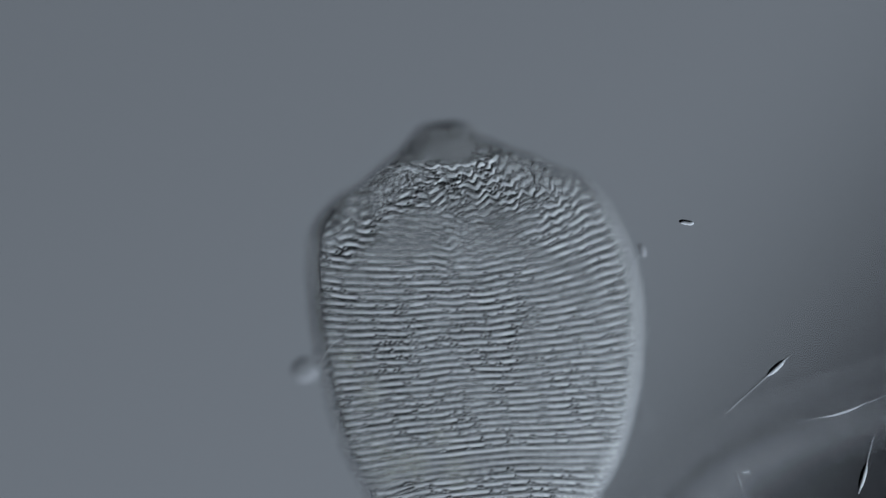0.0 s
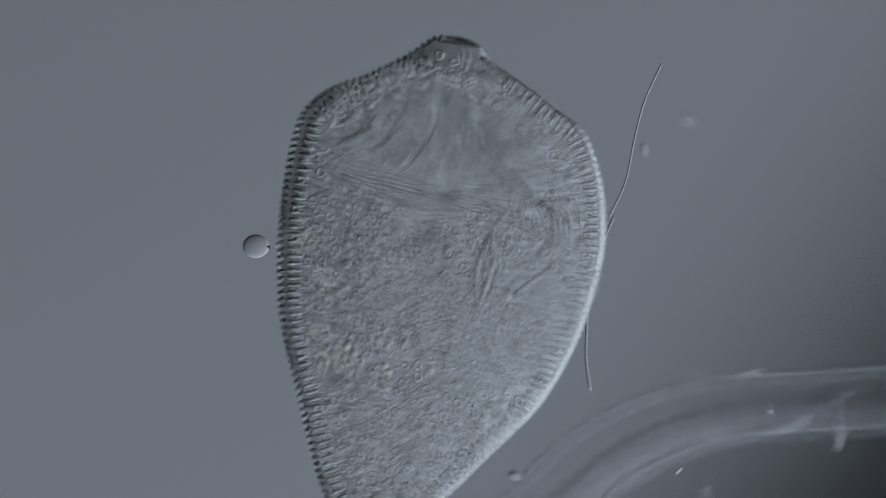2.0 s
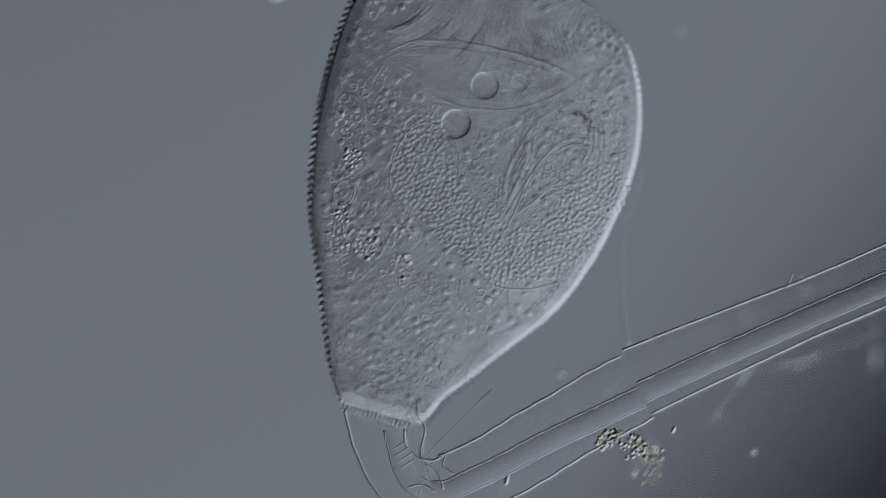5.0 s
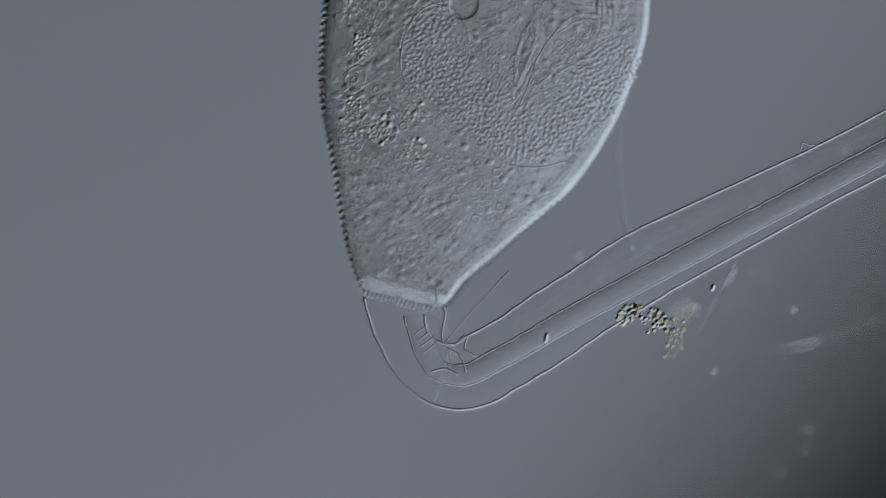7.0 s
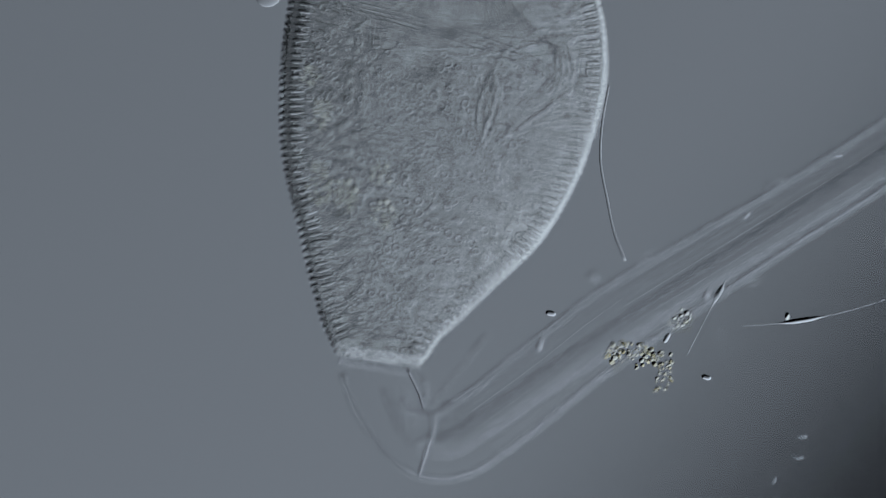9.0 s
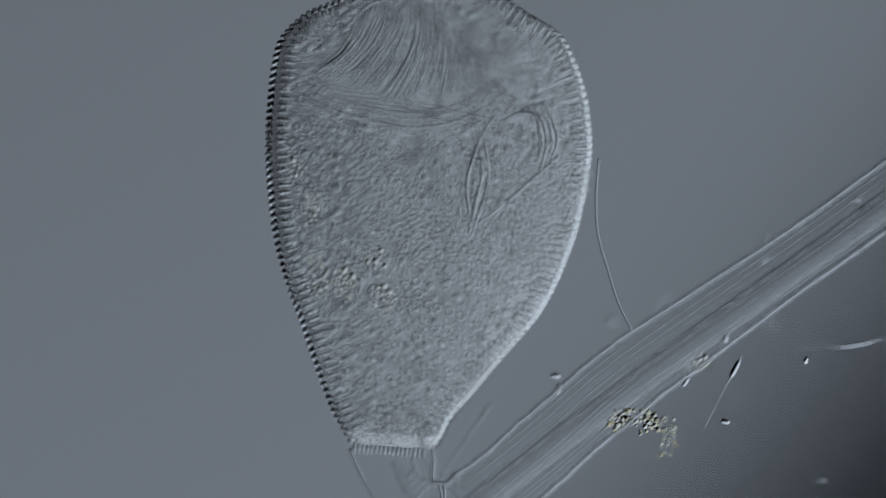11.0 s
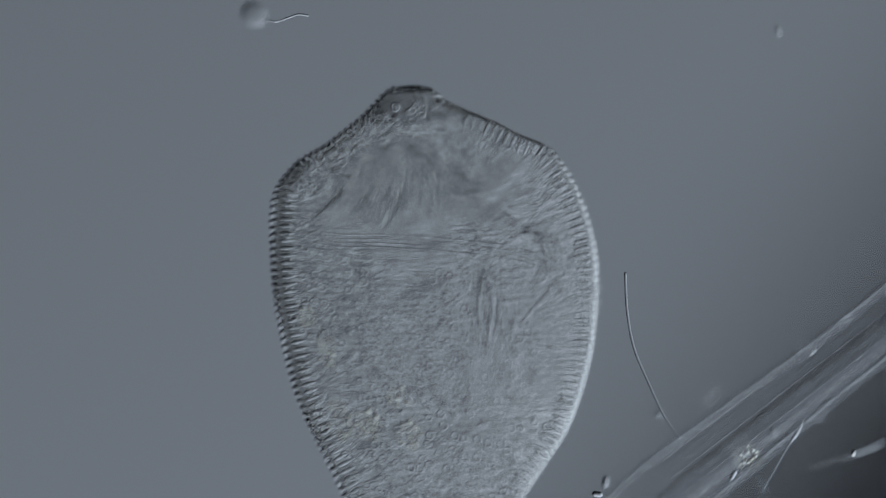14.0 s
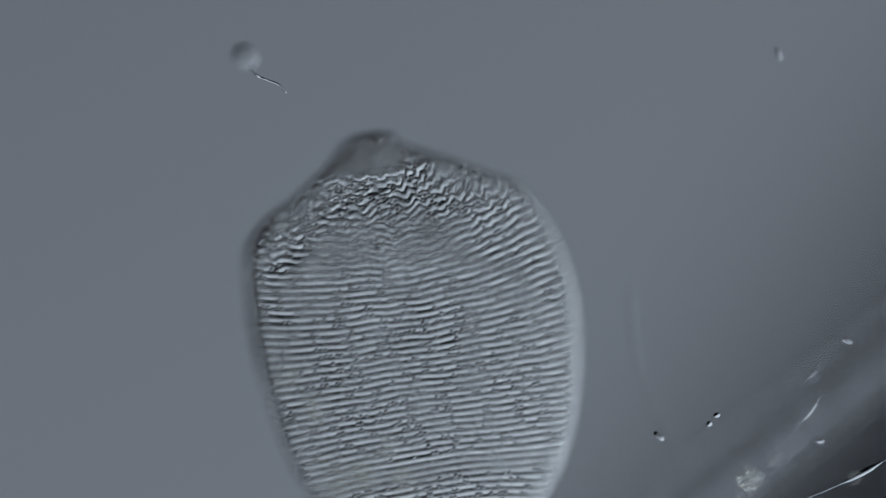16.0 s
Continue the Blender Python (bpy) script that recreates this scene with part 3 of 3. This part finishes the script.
        for j in range(10):
            q = -50 + 11 * j
            b = Build()
            b.tube([(x * U, (y + q) * U, -0.2 if j % 3 else -0.45) for x, y in zip(xs, mid)], 0.8 * U, 5)
            b.make("sheath_fibre", SHEATH_FIBRE, seg)
        if k == 5:
            b = Build()
            b.tube([(x * U, y * U, 0.0) for x, y in smooth_line([(8, -2), (20, 8), (29, 17), (36, 9), (52, -1)], 16)], 1.3 * U, 6)
            b.make("sheath_fold", WALL_LINE, seg)
        chain.append(seg)
    return st, chain


stalk, stalk_chain = stalk_parts()


# ---- where the ciliate goes ----
BODY = [
    (0.0, 862, 1095, -5.0), (0.5, 812, 1086, -2.0), (1.0, 740, 1092, 3.4), (1.5, 692, 1018, 7.2), (2.0, 668, 932, 9.3),
    (2.5, 630, 865, 12.0), (3.0, 601, 811, 13.9), (3.2, 597, 795, 14.4), (5.3, 689, 703, 15.8), (5.5, 695, 668, 15.5),
    (6.0, 712, 561, 14.2), (6.5, 729, 527, 13.2), (7.0, 710, 529, 13.2), (7.5, 692, 547, 12.9), (8.0, 685, 566, 12.1),
    (8.5, 677, 590, 11.0), (9.0, 669, 641, 9.6), (9.5, 668, 685, 8.0), (9.7, 668, 708, 7.3), (11.8, 711, 838, 1.9),
    (12.0, 712, 861, 1.3), (12.5, 715, 950, 0.0), (13.0, 738, 969, -1.1), (13.5, 773, 991, -2.2), (14.0, 773, 1028, -3.2),
    (14.5, 776, 1066, -4.8), (15.0, 780, 1084, -6.3), (15.5, 784, 1097, -7.6), (16.0, 787, 1107, -8.7)]
STALK = [
    (0.0, 900, 1220, 54), (0.5, 860, 1210, 51), (1.0, 790, 1210, 46), (1.5, 735, 1150, 42), (2.0, 715, 1050, 40), (2.5, 688, 970, 37),
    (3.0, 684, 895, 34), (3.2, 678, 878, 33), (5.3, 764, 786, 24.5), (5.5, 770, 752, 24.2), (6.0, 786, 645, 26), (6.5, 804, 611, 27.5),
    (7.0, 786, 612, 28.2), (7.5, 772, 634, 29.5), (8.0, 764, 660, 31), (8.5, 758, 689, 32), (9.0, 755, 738, 33), (9.5, 755, 787, 34),
    (9.7, 756, 812, 34.3), (11.8, 785, 890, 37.5), (12.0, 787, 913, 38), (12.5, 800, 1014, 38.3), (13.0, 823, 1027, 38.3),
    (13.5, 850, 1040, 38.8), (14.0, 858, 1080, 39), (14.5, 864, 1105, 39), (15.0, 866, 1112, 39), (15.5, 868, 1116, 39), (16.0, 870, 1118, 39)]


STALK_Z = [(0.0, 1.0), (1.5, 0.85), (2.0, 0.55), (2.5, 0.22), (3.2, 0.22), (5.3, 0.13), (5.6, 0.13), (6.1, 0.2), (6.6, 0.19), (7.0, 0.12), (7.5, 0.18), (8.0, 0.24), (9.7, 0.25), (12.0, 0.02), (13.0, 0.03), (13.5, 0.06), (14.0, 0.3), (15.0, 0.95), (16.0, 1.05)]
DEBRIS_Z = [(0.0, 0.0), (3.2, 0.0), (5.3, -0.06), (7.5, -0.04), (9.0, -0.45), (9.7, -0.46), (12.5, -0.08), (16.0, 0.0)]
BEND = [(0.0, -36), (1.0, -36), (2.0, -36), (2.5, -30), (3.0, -24), (3.2, -22), (5.3, 0), (16.0, 0)]


def on_stalk(t):
    """Pose of the stalk's space in the world."""
    for (a, *p), (b, *q) in zip(STALK, STALK[1:]):
        if a <= t <= b:
            u = (t - a) / (b - a)
            pa, pb = plan(a, p[0], p[1]), plan(b, q[0], q[1])
            pa.z = pb.z = float(np.interp(t, *zip(*STALK_Z)))
            return Matrix.Translation(pa.lerp(pb, u)) @ pose(0, 0, 0, 0, 0, p[2] + (q[2] - p[2]) * u)


# ---- loose things in the water ----
def grains(name, label, category, spots, mat, group=""):
    b = Build()
    for x, y, z, r in spots:
        b.ball((x * U, y * U, z), r * U, 8, 6, (rng.uniform(0.7, 1.2), rng.uniform(0.7, 1.2), rng.uniform(0.7, 1.1)))
    return tagged(b.make(name, mat), label, category, group)


def lump(cx, cy, rx, ry, n, z, r0, r1):
    out = []
    for _ in range(n):
        a, q = rng.uniform(0, 6.28), math.sqrt(rng.random())
        out.append((cx + rx * q * math.cos(a), cy + ry * q * math.sin(a), z + rng.uniform(-0.05, 0.05), rng.uniform(r0, r1)))
    return out


# in the stalk's space
debris = grains("detritus_clump", "yellowish granular clump of detritus beside the stalk", "detritus", lump(318, -106, 27, 17, 46, 0.0, 3, 5.5), DETRITUS)
for spot in (lump(346, -135, 25, 20, 46, 0.0, 3, 5), lump(374, -168, 19, 21, 36, -0.1, 2.5, 4.5), lump(352, -198, 20, 14, 24, -0.12, 2.5, 4)):
    b = Build()
    for x, y, z, r in spot:
        b.ball((x * U, y * U, z), r * U, 8, 6, (rng.uniform(0.7, 1.2), rng.uniform(0.7, 1.2), rng.uniform(0.7, 1.1)))
    tagged(b.make("detritus_lump", DETRITUS, debris), kind="stuff")
crystals = grains("crystal_cluster", "small cluster of bright clear crystals", "crystals", lump(0, 0, 17, 17, 15, -0.22, 3.5, 5.5), CRYSTAL)
crystals.location = plan(9.0, 1207, 562)
sunken = grains("crystal_cluster", "round heap of bright clear crystals on the slide", "crystals", lump(0, 0, 18, 17, 18, -0.72, 3, 5.5), CRYSTAL)
sunken.location = plan(9.0, 1204, 566)
droplet = grains("oil_droplet", "small round bright droplet", "droplet", [(0, 0, -0.19, 6.5)], CRYSTAL)
droplet.location = plan(9.0, 1393, 560)


def bacterium(t, x, y, ang, length, z, r=4.5):
    b = Build()
    n = 9
    pts = [((i / (n - 1) - 0.5) * length * U, 0, 0) for i in range(n)]
    b.tube(pts, [r * U * math.sqrt(max(0.08, 1 - abs(2 * i / (n - 1) - 1) ** 4)) for i in range(n)], 10)
    ob = tagged(b.make("bacterium", SILICA), "tiny clear rod-shaped bacterium in the water", "bacterium", "bacteria")
    ob.matrix_basis = Matrix.Translation(plan(t, x, y, z)) @ pose(0, 0, 0, 0, 0, ang)
    return ob


for row in ((16.0, 1498, 603, -20, 20, -0.68), (16.0, 1450, 780, -5, 18, -0.715), (14.5, 1377, 85, -70, 22, -0.5, 3.6),
            (9.0, 1250, 668, -15, 18, -0.205), (9.0, 1180, 598, 60, 20, -0.19), (5.5, 1218, 689, 70, 14, 0.027),
            (9.5, 1418, 795, -5, 20, -0.4, 2.5), (9.5, 1410, 831, -20, 20, -0.41, 2.5), (9.5, 1369, 873, 70, 14, -0.4, 2.5), (9.5, 1481, 298, -10, 18, -0.33, 3.6), (9.5, 1320, 405, 40, 16, -0.33, 3.6),
            (16.0, 1166, 772, -40, 22, -0.67), (13.0, 1037, 815, 80, 20, 0.02)):
    bacterium(*row)
for x, y, r in ((1255, 750, 6.5), (1268, 735, 5.8)):
    c = grains("coccus", "small round clear cell in the water", "cell", [(0, 0, -0.84, r)], SILICA, "round cells")
    c.location = plan(16.0, x, y)
swimmer = bacterium(0.0, 1215, 394, -10, 26, -0.72)
sinker = bacterium(0.0, 1317, 832, -5, 16, -0.73)
rider = bacterium(9.0, 976, 555, -15, 19, -0.1, 5)


def diatom(body, lo, hi, width, bend=0.0):
    """A needle with a swollen middle; lengths in plan units."""
    b = Build()
    n = 40
    pts, rad = [], []
    for i in range(n):
        x = lo + (hi - lo) * i / (n - 1)
        pts.append((x * U, bend * (x / 100) ** 2 * U, 0))
        rad.append(U * (0.9 + width * math.exp(-(x / body) ** 4)))
    b.tube(pts, rad, 8)
    return tagged(b.make("needle_diatom", SILICA), "slender needle-shaped diatom with a swollen middle", "diatom", "diatoms")


NEEDLES = [
    (diatom(17, -120, 30, 4.6), ((0.0, -0.68), (1.5, -0.66), (3.2, -0.45), (5.3, -0.3), (8.0, -0.22), (9.7, -0.22), (13.5, -0.12), (14.2, -0.4), (15.0, -0.68), (16.0, -0.72)), [(0.0, 1373, 652, 42), (0.5, 1352, 690, 38), (1.0, 1340, 738, 30), (1.5, 1330, 744, 14), (2.0, 1325, 660, 4), (3.2, 1320, 560, 0),
                                       (5.3, 1316, 655, 60), (8.0, 1274, 480, 63), (9.0, 1271, 520, 63), (9.7, 1270, 570, 62), (11.8, 1320, 690, 64), (13.5, 1384, 792, 66), (14.5, 1447, 715, 52), (16.0, 1433, 728, 52)]),
    (diatom(32, -110, 150, 4.2, 6), ((0.0, -0.70), (3.2, -0.6), (7.0, -0.5), (8.5, -0.27), (9.7, -0.27), (13.5, -0.6), (16.0, -0.72)), [(0.0, 1490, 728, 17), (0.5, 1470, 760, 20), (1.0, 1425, 818, 27), (1.5, 1405, 815, 22), (2.0, 1400, 752, 22), (3.2, 1390, 640, 20),
                                           (5.3, 1420, 640, 15), (9.7, 1420, 560, 8), (11.8, 1560, 640, 10), (14.5, 1530, 830, 24), (16.0, 1525, 838, 28)]),
    (diatom(22, -30, 80, 4.5), ((0.0, -0.70), (16.0, -0.70)), [(0.0, 1527, 845, 75), (1.0, 1505, 890, 80), (1.5, 1484, 846, 80), (2.0, 1485, 770, 82), (3.2, 1480, 680, 85), (16.0, 1600, 700, 80)]),
    (diatom(10, -45, 50, 1.2, 4), ((0.0, -0.70), (16.0, -0.70)), [(0.0, 1305, 845, 110), (1.0, 1260, 880, 112), (1.5, 1212, 860, 108), (2.0, 1182, 768, 108), (3.2, 1170, 700, 108), (16.0, 1330, 900, 100)]),
]


def filament(pts, r, label):
    b = Build()
    line = [(x * U, y * U, z) for x, y, z in smooth_line(pts, 60)]
    b.tube(line, r * U, 7)
    return tagged(b.make("bacterial_filament", THREAD_GLASS), label, "filament")


thread = filament([(0, 0, -0.08), (-14, 40, -0.14), (-26, 110, -0.18), (-34, 180, -0.2), (-28, 240, -0.21), (-12, 310, -0.22)], 2.5, "thin pale wavy filament rising from the stalk")
drifter = filament([(-140, 0, -0.19), (-75, -8, -0.2), (0, 0, -0.21), (70, 4, -0.21), (145, -4, -0.22)], 1.9, "thin pale filament drifting free in the water")
DRIFT = [(0.0, 1340, -400, 100), (1.0, 1230, -190, 86), (1.5, 1160, 245, 80), (2.0, 1122, 250, 72), (2.5, 1105, 215, 68), (3.0, 1088, 205, 65), (3.2, 1085, 195, 64), (5.3, 1190, -220, 60), (8.0, 1210, -420, 60), (16.0, 1260, -420, 60)]
THREAD = [(0.0, 1148, 750, 2), (1.0, 1105, 780, 0), (1.5, 1042, 705, -10), (2.0, 1045, 690, -10), (2.5, 1035, 650, -12), (3.0, 1027, 635, -14), (3.2, 1027, 625, -14),
          (5.3, 1130, 590, -6), (7.0, 1120, 440, -2), (8.0, 1122, 415, 0), (9.0, 1106, 460, 3), (9.7, 1105, 510, 5), (11.8, 1130, 620, 11), (12.5, 1150, 714, 13),
          (13.5, 1202, 740, 16), (14.2, 1205, 790, 16), (16.0, 1215, 815, 16)]


def stalked_cell():
    b = Build()
    b.ball((0, 0, 0), 23 * U, 24, 16, (1, 0.9, 0.6))
    ob = tagged(b.make("round_flagellate", CELL), "small round clear cell with a thin curved thread", "cell")
    b = Build()
    b.tube([(x * U, y * U, z) for x, y, z in smooth_line([(20, -6, 0.0), (25, -8, -0.2), (36, -10, -0.39), (58, -2, -0.42), (78, 6, -0.42), (96, 5, -0.42)], 40)], 1.9 * U, 6)
    return ob, b.make("thread", SILICA, ob)


CELL = clear("round_cell", 1.018)
ball_cell, cell_thread = stalked_cell()
CELL_ROWS = [(0.0, 540, 655, 20, -0.31), (0.5, 505, 632, 10, -0.34), (1.0, 500, 640, 20, -0.37), (1.5, 486, 597, 5, -0.36), (2.0, 453, 436, 0, -0.16), (2.5, 458, 350, 0, -0.15), (3.2, 438, 262, 0, -0.15),
             (5.3, 500, -60, 0, -0.15), (8.0, 490, -40, 0, -0.15), (9.0, 475, -8, 20, -0.15), (9.7, 457, 22, 20, -0.15), (11.8, 440, -160, 0, 0.1), (13.5, 445, -60, -20, 0.2), (14.2, 455, 62, -30, 0.1), (14.5, 460, 88, -30, -0.05),
             (15.0, 430, 90, -25, -0.26), (15.5, 445, 70, -25, -0.3), (16.0, 435, 100, -20, -0.31)]


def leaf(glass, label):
    """A tinted sheet added far under the slide to darken the field's lower right corner."""
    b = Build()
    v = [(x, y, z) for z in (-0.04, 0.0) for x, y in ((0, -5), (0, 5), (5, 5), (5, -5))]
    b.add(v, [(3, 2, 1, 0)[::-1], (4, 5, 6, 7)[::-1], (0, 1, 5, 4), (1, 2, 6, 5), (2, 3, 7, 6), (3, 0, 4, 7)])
    return tagged(b.make("corner_shade_sheet", glass, smooth=False), label, "diaphragm leaf", "diaphragm leaves")


leaves = (leaf(SHADE, "grey sheet added under the slide to darken the lower right corner"), leaf(DARK_SHADE, "dark sheet added under the slide to deepen the corner shade"))


def shading_lens():
    """A weak toric lens added under the slide: its curve shades the field from one side to the other."""
    b = Build()
    rx, ry, flat, seg, rings = 5.5, 2.8, -0.04, 48, 16
    verts, faces = [(0, 0, 0)], []
    for i in range(1, rings + 1):
        q = 3.2 * i / rings
        verts += [(q * math.cos(2 * math.pi * k / seg), q * math.sin(2 * math.pi * k / seg), -q * q / 2 * (math.cos(2 * math.pi * k / seg) ** 2 / rx + math.sin(2 * math.pi * k / seg) ** 2 / ry)) for k in range(seg)]
    faces += [(0, 1 + k, 1 + (k + 1) % seg) for k in range(seg)]
    for i in range(rings - 1):
        a = 1 + i * seg
        faces += [(a + k, a + seg + k, a + seg + (k + 1) % seg, a + (k + 1) % seg) for k in range(seg)]
    low = min(p[2] for p in verts) + flat
    a = 1 + (rings - 1) * seg
    n = len(verts)
    verts += [(x, y, low) for x, y, _ in verts[a:]]
    faces += [(a + k, n + k, n + (k + 1) % seg, a + (k + 1) % seg) for k in range(seg)]
    faces.append(tuple(n + k for k in range(seg))[::-1])
    b.add(verts, faces)
    return tagged(b.make("shading_lens", LENS), "clear shallow lens added under the slide to shade the field", "lens")


field_gradient_lens = shading_lens()


def glide(t):
    """Stage place at any time, straight between the noted ones."""
    ts = sorted(EYES)
    return [float(np.interp(t, ts, [EYES[k][i] for k in ts])) for i in range(3)]


def at(t, x, y, z=0.0):
    e = glide(t)
    return Vector((e[0] + (x - 784) * U, e[1] + (441 - y) * U, z))


def motions():
    base = ciliate.location
    walk(zooid, [(t, Matrix.Translation(plan(t, x, y) - base) @ pose(0, 0, 0, 0, 0, -a)) for t, x, y, a in BODY])
    for ob in WATER_SPOTS:
        walk(ob, [(t, pose(0, 0, z)) for t, z in ((0.0, 0.4), (3.2, 0.36), (5.3, DEEP), (6.8, DEEP), (7.5, 0.36), (16.0, 0.4))])
    times = [r[0] for r in STALK]
    back = Matrix.Translation(-base)
    walk(stalk, [(t, back @ on_stalk(t)) for t in times])
    for k, seg in enumerate(stalk_chain):
        rows = []
        for t in times:
            m = back @ on_stalk(t) @ pose(JOINT * U, 0, 0)
            step = pose(0, -44 * U, 0, 0, 0, float(np.interp(t, *zip(*BEND))) / 6) @ pose(0, 44 * U, 0)
            m = m @ step
            for _ in range(k):
                m = m @ pose(60 * U, 0, 0) @ step
            rows.append((t, m))
        walk(seg, rows)
    walk(debris, [(t, on_stalk(t) @ pose(*(float(np.interp(t, (0, 7.5, 9.0, 9.7, 12.5, 16), w)) for w in ((0, 0, 0.06, 0.064, 0, 0), (0, 0, 0.04, 0.044, 0, 0))), float(np.interp(t, *zip(*DEBRIS_Z))))) for t in times])
    walk(rider, [(t, on_stalk(t) @ pose(284 * U, 34 * U, -0.46, 0, 0, -48)) for t in times])
    for ob, a, z, rows in ((swimmer, -10, -0.72, ((0.0, 1215, 394), (1.0, 1214, 382), (1.5, 1219, 318), (2.0, 1216, 212), (5.3, 1250, -150), (16.0, 1300, -220))),
                           (sinker, -5, -0.73, ((0.0, 1317, 832), (1.0, 1312, 826), (1.5, 1250, 848), (3.2, 1240, 1000), (5.3, 1240, 1150), (16.0, 1240, 1200)))):
        walk(ob, [(t, Matrix.Translation(at(t, x, y, z)) @ pose(0, 0, 0, 0, 0, a)) for t, x, y in rows])
    for ob, levels, rows in NEEDLES:
        track = np.array(rows, float).T
        stops = sorted({t for t, *_ in rows} | {t for t, _ in levels})
        keys = []
        for t in stops:
            x, y, a = (float(np.interp(t, track[0], row)) for row in track[1:])
            keys.append((t, Matrix.Translation(at(t, x, y, float(np.interp(t, *zip(*levels))))) @ pose(0, 0, 0, 0, 0, a)))
        walk(ob, keys)
    walk(thread, [(t, Matrix.Translation(at(t, x, y)) @ pose(0, 0, 0, 0, 0, a)) for t, x, y, a in THREAD])
    walk(drifter, [(t, Matrix.Translation(at(t, x, y)) @ pose(0, 0, 0, 0, 0, a)) for t, x, y, a in DRIFT])
    walk(ball_cell, [(t, Matrix.Translation(at(t, x, y, z)) @ pose(0, 0, 0, 0, 0, a)) for t, x, y, a, z in CELL_ROWS])
    walk(cell_thread, [(t, pose(0, 0, 0, 0, 0, a)) for t, a in ((0.0, 15), (1.5, 15), (8.0, 10), (14.5, 25), (15.0, 25), (15.5, -20), (16.0, -25))])
    # the added lens follows the camera and holds the background gradient in place
    walk(field_gradient_lens, [(t, Matrix.Translation(plan(t, 784, 221, -8))) for t in EYES])
    # the added sheets travel with the camera, so the corner stays dark
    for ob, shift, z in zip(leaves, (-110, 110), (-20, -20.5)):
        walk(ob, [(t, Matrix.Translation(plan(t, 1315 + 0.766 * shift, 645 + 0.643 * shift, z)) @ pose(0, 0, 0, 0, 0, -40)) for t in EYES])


motions()
